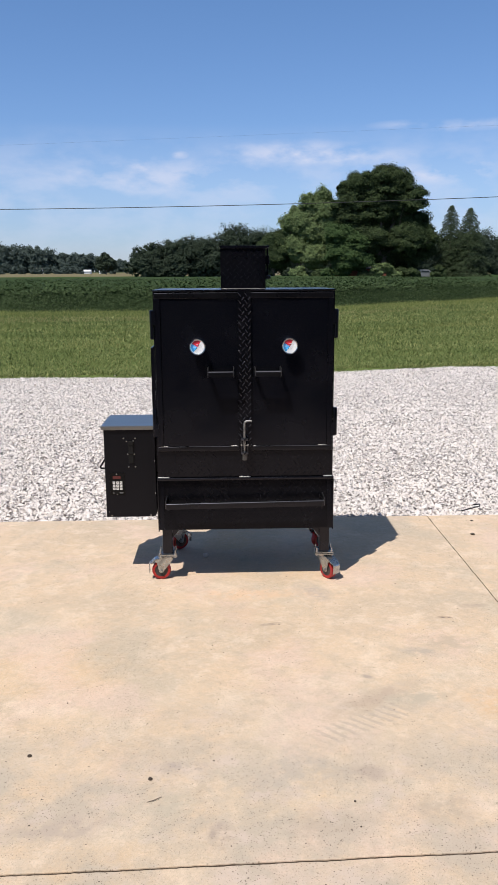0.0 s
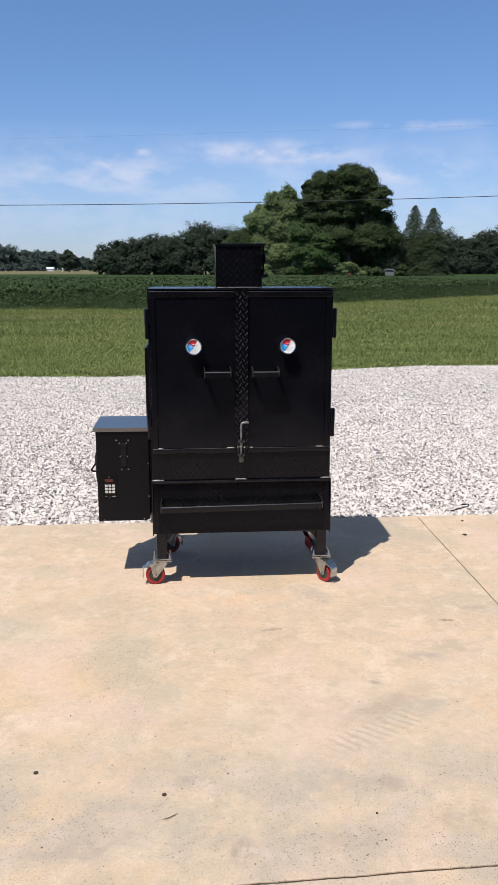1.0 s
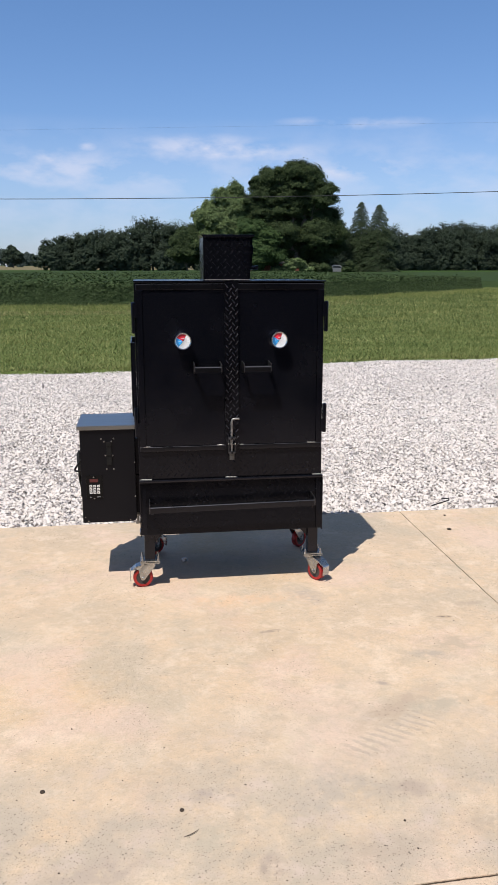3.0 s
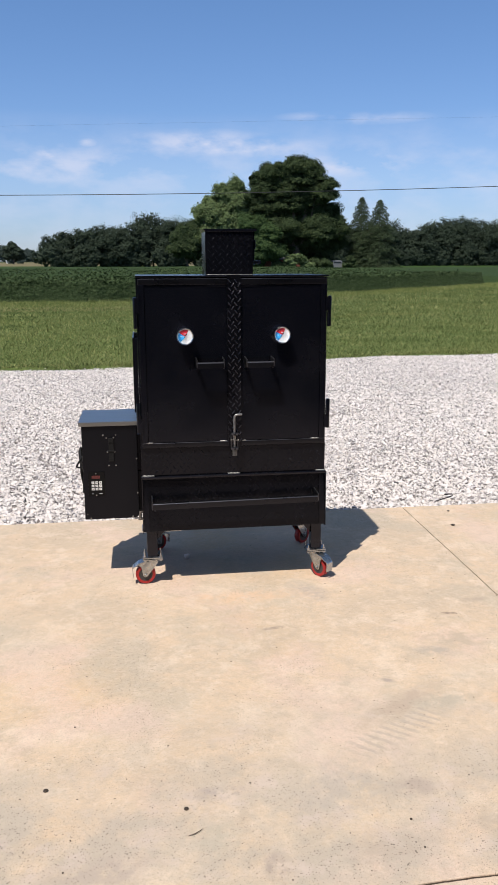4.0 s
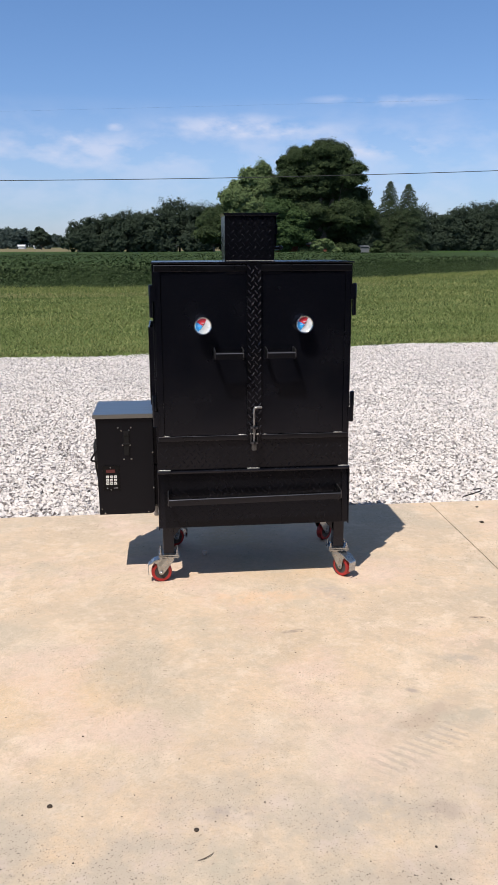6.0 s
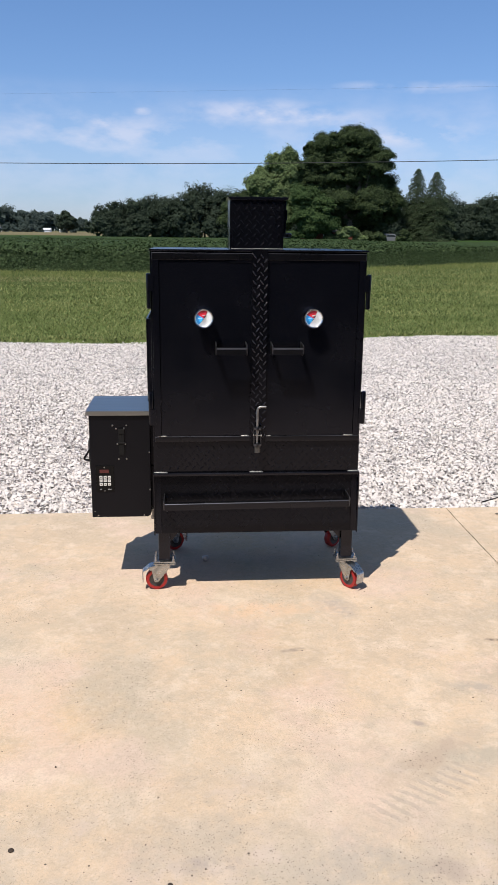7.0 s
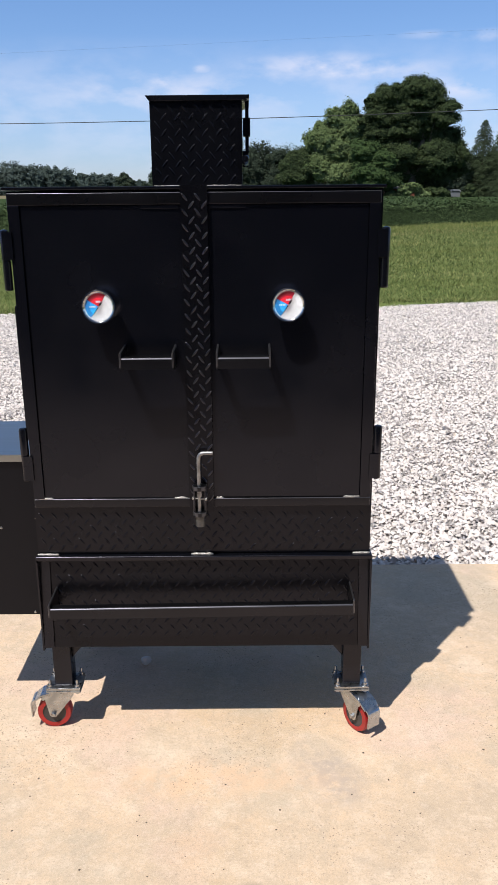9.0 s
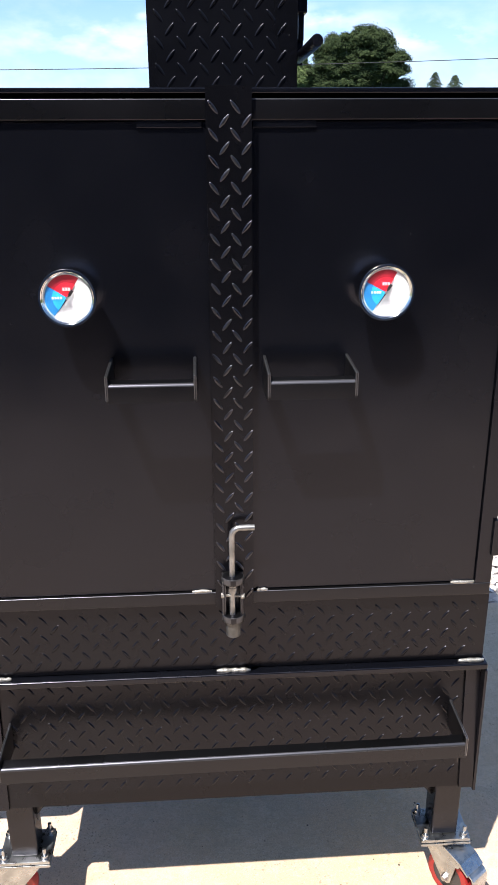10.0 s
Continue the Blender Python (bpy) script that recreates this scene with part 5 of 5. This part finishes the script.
for x0, w in ((-0.702, 0.006), (-0.668, 0.018)):
    bm = bmesh.new()
    box(bm, x0, x0 + w, HF - 0.0046, HF - 0.0036, 0.4555, 0.458)
    part("panel_print", bm, DIAL_GREY, hopper, "small pale print")
for z in (0.559, 0.449):
    bm = bmesh.new()
    lathe(bm, [(0.0, 0.0033), (0.0015, 0.0028), (0.002, 0.0)], (-0.681, HF - 0.0036, z), -Y, 8)
    part("panel_screw", bm, ZINC, hopper, smooth=50)
# bent-rod grip and a coiled power lead at the hopper's outer side
bm = bmesh.new()
sweep(bm, [(HL + 0.002, 3.79, 0.632), (HL - 0.006, 3.79, 0.628), (HL - 0.034, 3.79, 0.585), (HL - 0.036, 3.79, 0.578), (HL - 0.030, 3.79, 0.573), (HL + 0.002, 3.79, 0.572)], 0.0048, 10)
part("grip", bm, RUBBER, hopper, "black bent-rod grip", smooth=45)
bm = bmesh.new()
for t in range(4):
    o = 0.008 * t
    pts = [(HL - 0.016 - 0.010 * math.sin(a) - 0.003 * t, 3.955 + 0.055 * math.cos(a) + o, 0.565 + 0.075 * math.sin(a) - o) for a in (2 * math.pi * i / 24 for i in range(25))]
    sweep(bm, pts, 0.0042, 8)
sweep(bm, [(HL - 0.02, 3.93, 0.62), (HL - 0.026, 3.92, 0.56), (HL - 0.024, 3.92, 0.50), (HL - 0.018, 3.93, 0.455), (HL - 0.012, 3.935, 0.43)], 0.0055, 8)
box(bm, HL - 0.022, HL - 0.002, 3.925, 3.948, 0.40, 0.445)
part("power_lead", bm, RUBBER, hopper, "coiled black power lead with its plug", smooth=50)

# folded shelf on the side wall, and the drain stub below it
bm = bmesh.new()
box(bm, -0.4795, -0.4725, 3.70, 4.10, 0.862, 1.225)
box(bm, -0.4725, -0.4560, 3.70, 3.706, 0.862, 1.225)
box(bm, -0.4725, -0.4560, 3.72, 3.74, 1.19, 1.222)
box(bm, -0.4725, -0.4560, 4.06, 4.08, 1.19, 1.222)
part("side_shelf", bm, PAINT, smoker, "black folding side shelf hanging down", bevel=0.0012)
bm = bmesh.new()
sweep(bm, [(-0.447, 3.80, 0.330), (-0.480, 3.80, 0.330)], 0.011, 12)
sweep(bm, [(-0.470, 3.80, 0.342), (-0.470, 3.80, 0.290)], 0.008, 10)
lathe(bm, [(0, 0), (0, 0.012), (0.012, 0.012), (0.012, 0)], (-0.470, 3.80, 0.282), Z, 8)
part("drain_valve", bm, PIN, smoker, "small drain valve", smooth=40)


# ---- trees and the far side of the field ----
def lobe_list(rows, x0, z0, deep=0.8):
    """Rows of (x, z, r) across the field, made into lobes round a trunk at x0, spread in depth too."""
    return [(x - x0, random.uniform(-1, 1) * deep, z - z0, r) for x, z, r in rows]


random.seed(11)
rows = [(28.8, 16.6, 3.6), (31.8, 16.2, 2.3), (30.3, 13.2, 3.7), (23.6, 16.6, 2.3), (22.9, 14.2, 2.9), (25.9, 12.0, 3.6), (20.6, 16.4, 0.9), (22.4, 11.0, 2.6), (20.2, 12.6, 2.0), (23.4, 8.8, 2.6), (36.6, 7.0, 1.6), (35.0, 13.8, 1.0), (33.0, 13.6, 2.0), (34.0, 9.6, 3.1), (35.9, 8.5, 1.9), (32.4, 6.7, 3.2), (33.6, 3.6, 2.5), (30.4, 4.4, 2.6), (36.3, 4.9, 1.5), (26.0, 15.6, 3.0), (34.4, 15.2, 1.2), (25.6, 17.6, 1.6), (31.2, 17.6, 2.0), (26.4, 7.0, 2.6)]
big = lobe_list(rows, 28.9, 0.42, 2.0) + [(0.4, 1.4, 3.6, 2.2), (-0.6, 1.4, 7.2, 2.6), (-2.6, 1.0, 3.0, 2.0), (0.5, 5.0, 12.0, 4.6), (-2.5, 4.6, 8.0, 4.0), (3.0, 5.0, 7.0, 4.0), (0.0, 4.0, 4.0, 3.6), (-3.0, 3.6, 3.6, 2.6)]
tree("broadleaf_tree", (28.9, 150, 0.42), big, 1150, 260, 0.23, LEAF_DARK, "huge dark green broadleaf tree by the farmstead", 0.75, 4.6, "dense deep green crown", 0.85, 0.8)
rows = [(10.8, 10.4, 0.9), (18.8, 9.8, 2.0), (16.8, 13.2, 2.4), (15.2, 13.8, 1.3), (13.2, 11.4, 1.7), (11.8, 10.2, 1.1), (17.8, 14.8, 1.1), (14.2, 10.0, 2.9), (17.8, 11.9, 2.6), (12.2, 8.6, 1.8), (16.0, 8.2, 2.7), (13.2, 5.4, 2.3), (16.4, 4.2, 2.6), (18.6, 7.4, 2.2), (11.2, 6.2, 1.5)]
tree("silver_tree", (15.4, 152, 0.42), lobe_list(rows, 15.4, 0.42, 1.4), 430, 220, 0.26, LEAF_OLIVE, "lighter grey-green tree beside the great one", 0.4, 3.0, "loose upswept grey-green crown", 0.55, 1.9)
rows = [(20.3, 7.3, 2.4), (22.4, 6.3, 2.1), (21.4, 4.1, 2.8), (18.6, 8.0, 1.7), (23.5, 3.4, 1.8), (19.6, 4.6, 2.1), (20.6, 2.4, 1.8)]
tree("small_tree", (21.2, 144, 0.40), lobe_list(rows, 21.2, 0.4, 0.9), 230, 200, 0.26, LEAF_MID, "mid-green small tree before the great one", 0.22, 1.6, "rounded mid-green crown", 0.75)
rows = [(7.8, 6.0, 2.1), (9.3, 7.3, 1.9), (9.2, 4.4, 2.2), (10.6, 6.2, 1.6), (7.4, 4.0, 1.6), (10.4, 3.6, 1.5)]
tree("small_tree", (9.2, 153, 0.42), lobe_list(rows, 9.2, 0.42, 0.8), 190, 170, 0.27, LEAF_DARK, "small dark tree at the yard's edge", 0.2, 2.0, "mid-green crown", 0.75, 0.9)


def bush(x, y, r, h, mat, label):
    z = float(level(x, y))
    ob = thing("bush", (x, y, z), label, "bush")
    bm = bmesh.new()
    for i in range(6):
        branch_bm(bm, (x, y, z - 0.1), (x + random.uniform(-r, r) * 0.7, y + random.uniform(-r, r) * 0.5, z + h * random.uniform(0.5, 0.85)), 0.05, 0.012, 0.15, 4, 5)
    part("stem", bm, BARK, ob)
    rows = [(random.uniform(-0.6, 0.6) * r, random.uniform(-0.4, 0.4) * r, h * random.uniform(0.3, 0.7), r * random.uniform(0.4, 0.6)) for i in range(6)]
    v, f = crown(rows, 40, 120, 0.22, 0.36)
    v[:, 2] = np.maximum(v[:, 2], 0.02)
    o = new("foliage", cloud_mesh("foliage", v, f, mat))
    o.parent = ob


for x, y, r, h, mat in ((27.0, 143, 1.7, 3.2, LEAF_OLIVE), (18.0, 143, 1.4, 2.0, LEAF_MID), (12.9, 146, 1.6, 2.2, LEAF_OLIVE), (29.6, 144, 1.3, 2.2, LEAF_OLIVE), (16.0, 145, 1.3, 1.8, LEAF_DARK), (38.0, 146, 1.4, 2.2, LEAF_DARK), (33.4, 145, 1.2, 2.0, LEAF_DARK), (24.6, 143, 1.2, 1.4, LEAF_DARK), (31.8, 146, 1.1, 2.6, LEAF_DARK)):
    bush(x, y, r, h, mat, "leafy bush at the yard's edge")


def spruce(x, y, tip, half, label):
    z0 = float(level(x, y))
    ob = thing("spruce_tree", (x, y, z0), label, "tree", "yard spruces")
    bm = bmesh.new()
    sweep(bm, [(x, y, z0 - 0.3), (x + 0.05, y, z0 + tip * 0.5), (x, y, tip)], [0.28, 0.15, 0.02], 9)
    tall = tip - z0
    pts, outs = [], []
    n = 150
    for i in range(n):
        t = (i + 0.5) / n
        z = z0 + 0.3 + (tall - 0.4) * t
        r = half * (1 - t) ** 0.6 * random.uniform(0.74, 1.1) + 0.16
        a = i * 2.39996 + random.uniform(-0.3, 0.3)
        d = Vector((math.cos(a), math.sin(a), 0))
        end = Vector((x, y, z - r * 0.26 + 0.1)) + d * r
        sweep(bm, [(x, y, z), (Vector((x, y, z)) + end) / 2 + Vector((0, 0, 0.1 * r)), end], [0.035, 0.022, 0.006], 4)
        m = max(70, int(330 * r / half))
        s = rng.random(m) ** 0.6 * 1.0 + 0.02
        fan = rng.normal(scale=0.2 * r + 0.08, size=m)
        side = np.array((-d.y, d.x, 0))
        c = np.array((x, y, z)) + s[:, None] * (np.array(end) - np.array((x, y, z))) + (fan * s)[:, None] * side
        c[:, 2] += 0.16 * r * np.sin(s * 3.1) - np.abs(rng.normal(scale=0.16, size=m)) * (0.3 + 0.7 * s)
        pts.append(c)
        outs.append(np.repeat(np.array((d.x * 0.5, d.y * 0.5, 0.7))[None], m, 0))
    part("trunk", bm, BARK, ob)
    c = np.concatenate(pts)
    v, f = leaves(c, 0.24, 0.4, 0.3, 0.45, np.concatenate(outs))
    o = new("crown", cloud_mesh("crown", v, f, NEEDLES))
    o.parent = ob
    o.location = -Vector((x, y, z0))
    tagged(o, "dark blue-green needled branches")


spruce(41.4, 151, 13.7, 3.8, "dark pointed spruce tree")
spruce(44.0, 148, 13.0, 4.3, "broad pointed spruce tree in front of another")


def woods(name, trees, pads, per, size, mat, label, r_of=0.4):
    """Far woodland: crowns of foliage pads on short trunks, standing close."""
    vs, fs, off = [], [], 0
    bm = bmesh.new()
    for x, y, h in trees:
        z = float(level(x, y))
        r = h * r_of * random.uniform(0.8, 1.15)
        rows = [(x, y, z + h - r, r), (x + random.uniform(-0.4, 0.4) * r, y - 0.2 * r, z + h * 0.5, r * 0.95), (x + random.uniform(-0.6, 0.6) * r, y - 0.3 * r, z + h * 0.3, r * 0.85), (x + random.uniform(-0.7, 0.7) * r, y - 0.4 * r, z + h * 0.14, r * 0.7), (x + random.uniform(-0.5, 0.5) * r, y - 0.1 * r, z + h - 0.5 * r, r * 0.5)]
        v, f = crown(rows, pads, per, size, h * 0.07, 1.0, 0.1, 0.3, 0.4)
        v[:, 2] = np.maximum(v[:, 2], z + 0.1)
        vs.append(v)
        fs.append(f + off)
        off += len(v)
        sweep(bm, [(x, y, z - 0.3), (x, y, z + h * 0.7)], [h * 0.022, h * 0.008], 6)
    ob = new(name, cloud_mesh(name, np.concatenate(vs), np.concatenate(fs), mat))
    tagged(ob, label, "woodland", kind="stuff")
    t = new("trunks", finish(bm, "trunks", BARK))
    t.parent = ob


random.seed(5)
trees = []
for i in range(62):
    x = -26.4 + 2.6 * i + random.uniform(-0.8, 0.8)
    top = np.interp(x, [-31, -26, -13, -2, 4.5, 12, 20, 60, 79, 83, 93, 104, 108, 135], [8.6, 9.6, 13.0, 14.8, 16.6, 14.9, 14.2, 13.0, 14.0, 12.8, 14.2, 15.8, 14.8, 15.6])
    trees.append((x, 250 + random.uniform(-4, 4), (top - 0.8) * random.uniform(0.88, 1.04)))
for i in range(40):
    trees.append((-25.5 + 4.0 * i + random.uniform(-1.4, 1.4), 245 + random.uniform(-2, 2), random.uniform(4.0, 7.0)))
woods("woodland", trees, 90, 38, 0.37, LEAF_WOOD, "dark green woodland edge behind the field")
trees = []
for i in range(84):
    x = -335 + 4.0 * i + random.uniform(-2, 2)
    top = np.interp(x, [-420, -226, -178, -140, -112, -60, 80], [33, 34, 26, 21, 16, 13.5, 12])
    trees.append((x, 900 + random.uniform(-25, 25), (top - 4.0) * random.uniform(0.85, 1.1)))
woods("far_woodland", trees, 40, 40, 1.1, LEAF_HAZED, "wooded hill in the distance, haze tinted into its leaves", 0.4)
trees = [(x + random.uniform(-2, 2), 590 + random.uniform(-8, 8), random.uniform(3.5, 6.5)) for x in np.arange(-190, -104, 4.5)] + [(-84, 560, 5.0), (-79, 565, 4.0)]
woods("hedgerow", trees, 20, 40, 0.8, LEAF_HAZED, "dark hedgerow along a distant farm", 0.5)
rows = [(-73.0, 10.8, 3.2), (-75.6, 8.2, 3.0), (-70.2, 8.4, 2.9), (-73.0, 6.4, 3.4), (-77.0, 6.0, 2.2), (-69.2, 6.0, 2.2)]
tree("lone_tree", (-73.2, 500, 1.7), lobe_list(rows, -73.2, 1.7, 1.2), 110, 70, 0.8, LEAF_WOOD, "single round tree in a distant stubble field", 0.35, 2.5, "round dark crown", 1.0)


def house(name, x, y, w, d, h, roof_h, wall_mat, roof_mat, label, windows=2):
    z = float(level(x, y)) - 0.1
    ob = thing(name, (x, y, z), label, "building")
    bm = bmesh.new()
    box(bm, x - w / 2, x + w / 2, y - d / 2, y + d / 2, z, z + h)
    for s in (-1, 1):
        prism(bm, [Vector((x + s * (w / 2 - 0.1), y - d / 2, z + h)), Vector((x + s * (w / 2 - 0.1), y, z + h + roof_h * 0.95)), Vector((x + s * (w / 2 - 0.1), y + d / 2, z + h))], (0, 0, 0), (-s * 0.15, 0, 0))
    part("wall", bm, wall_mat, ob, bevel=0.02)
    bm = bmesh.new()
    for s in (-1, 1):
        prism(bm, [Vector((0, y + s * (d / 2 + 0.4), z + h - 0.12)), Vector((0, y, z + h + roof_h)), Vector((0, y, z + h + roof_h + 0.14)), Vector((0, y + s * (d / 2 + 0.4), z + h + 0.02))], (x - w / 2 - 0.3, 0, 0), (x + w / 2 + 0.3, 0, 0))
    part("roof", bm, roof_mat, ob)
    for i in range(windows):
        xx = x - w / 2 + w * (i + 0.6) / (windows + 0.2)
        bm = bmesh.new()
        box(bm, xx - 0.55, xx + 0.55, y - d / 2 - 0.05, y - d / 2 - 0.004, z + 0.95, z + 2.05)
        win = part("window", bm, WHITE, ob)
        bm = bmesh.new()
        box(bm, xx - 0.47, xx + 0.47, y - d / 2 - 0.07, y - d / 2 - 0.051, z + 1.03, z + 1.97)
        part("pane", bm, WINDOW, win)
    return ob


house("farmhouse", 24.2, 149.5, 9.6, 5.0, 2.1, 0.7, BRICK, ROOF, "low red-brown brick farmhouse behind trees", 3)
house("barn", -101.5, 600, 5.0, 7, 1.8, 1.0, WHITE, WHITE, "distant white barn with a pale roof", 0)
house("barn", -91.6, 604, 3.5, 5, 1.8, 1.0, WHITE, WHITE, "small distant white shed", 0)
house("barn", -136.5, 598, 5.0, 6, 2.8, 1.5, WHITE, ROOF, "distant white farmhouse behind a hedgerow", 1)


SILVER = material("silver_car_paint", (0.17, 0.175, 0.185), 0.4)


def pickup(x, y, heading, label):
    z = float(level(x, y))
    ob = thing("pickup_truck", (x, y, z), label, "truck")
    bm = bmesh.new()
    prism(bm, [Vector((-2.6, 0, 0.45)), Vector((2.6, 0, 0.45)), Vector((2.65, 0, 0.95)), Vector((1.35, 0, 1.08)), Vector((0.75, 0, 1.72)), Vector((-0.75, 0, 1.75)), Vector((-0.95, 0, 1.1)), Vector((-2.6, 0, 1.1))], (x, y - 0.92, z), (x, y + 0.92, z))
    part("body", bm, SILVER, ob, bevel=0.06)
    bm = bmesh.new()
    prism(bm, [Vector((0.95, 0, 1.2)), Vector((0.66, 0, 1.5)), Vector((-0.6, 0, 1.52)), Vector((-0.7, 0, 1.22))], (x, y - 0.945, z), (x, y + 0.945, z))
    part("window", bm, WINDOW, ob)
    for dx in (-1.65, 1.7):
        for dy in (-0.8, 0.8):
            bm = bmesh.new()
            lathe(bm, [(-0.12, 0.0), (-0.12, 0.3), (-0.09, 0.37), (0.09, 0.37), (0.12, 0.3), (0.12, 0.0)], (x + dx, y + dy, z + 0.37), Y, 20)
            w = part("wheel", bm, RUBBER, ob, smooth=35)
            bm = bmesh.new()
            lathe(bm, [(-0.13, 0.0), (-0.13, 0.2), (0.13, 0.2), (0.13, 0.0)], (x + dx, y + dy, z + 0.37), Y, 16)
            part("rim", bm, ZINC, w, smooth=35)
    return ob


pickup(35.8, 147.5, 0, "silver pickup truck parked under trees")
pickup(33.0, 149.5, 0, "silver pickup truck half hidden by leaves")

# overhead line
for name, y, a, b, c, r, label in (("power_line", 60, 6.46, 0.0184, 0.0004, 0.024, "dark overhead cable across the sky"), ("power_line", 63, 11.7, 0.036, 0.0, 0.0024, "thin high overhead wire")):
    bm = bmesh.new()
    sweep(bm, [(x, y, a + b * x + c * x * x) for x in np.linspace(-90, 90, 61)], r, 6)
    tagged(part(name, bm, CABLE, origin=(0, y, 0)), label, "cable", kind="structure")


# ---- small things on the pad and gravel ----
def litter(name, x, y, size, label, mat, category, flat=0.35):
    bm = bmesh.new()
    bmesh.ops.create_icosphere(bm, subdivisions=2, radius=size / 2)
    for v in bm.verts:
        v.co *= 1 + 0.35 * noise.noise(v.co * (2.2 / size) + Vector((x, y, 3)))
        v.co.z *= flat
        v.co += Vector((x, y, size * flat * 0.42))
    return tagged(part(name, bm, mat, origin=(x, y, 0), smooth=40), label, category)


litter("dried_mud_clod", -0.772, 2.03, 0.015, "small dark clod lying on concrete", DEBRIS, "debris", 0.5)
litter("dried_mud_clod", -0.352, 1.888, 0.014, "small dark clod lying on concrete", DEBRIS, "debris", 0.5)
for x, y, size in ((0.29, 1.755, 0.008), (0.29, 1.64, 0.006), (-0.68, 1.8, 0.005), (-0.69, 1.68, 0.005), (-0.12, 2.76, 0.005), (-0.67, 2.81, 0.005), (-0.71, 2.37, 0.006)):
    litter("dirt_crumb", x, y, size, "small dark dirt crumb lying on concrete", DEBRIS, "debris", 0.5)
litter("pebble", -0.225, 3.955, 0.034, "pale pebble in the smoker's shadow", STONE, "pebble", 0.8)
litter("dried_leaf", 1.421, 4.282, 0.028, "small curled dry leaf on concrete", DEBRIS, "leaf", 0.3)
litter("dried_leaf", 1.50, 4.56, 0.02, "small curled dry leaf on concrete", DEBRIS, "leaf", 0.3)
for i in range(46):
    x, y = random.uniform(-1.5, 1.4), random.uniform(1.55, 4.6)
    litter("crumb", x, y, random.uniform(0.002, 0.005), "tiny dark crumb of dirt on concrete", DEBRIS, "debris", 0.5)
bm = bmesh.new()
sweep(bm, [(-0.352, 1.772, 0.003), (-0.335, 1.776, 0.004), (-0.318, 1.786, 0.005), (-0.309, 1.796, 0.003)], [0.0006, 0.0012, 0.0011, 0.0005], 6)
tagged(part("twig", bm, DEBRIS, origin=(-0.33, 1.78, 0)), "thin curved dry twig on concrete", "twig")
bm = bmesh.new()
sweep(bm, [(1.50, 4.80, -0.005), (1.58, 4.815, 0.01), (1.64, 4.845, 0.015), (1.66, 4.90, 0.012), (1.63, 4.96, -0.01)], 0.004, 8)
tagged(part("black_cord", bm, RUBBER, origin=(1.6, 4.85, 0)), "bent piece of black cord on gravel", "cord")
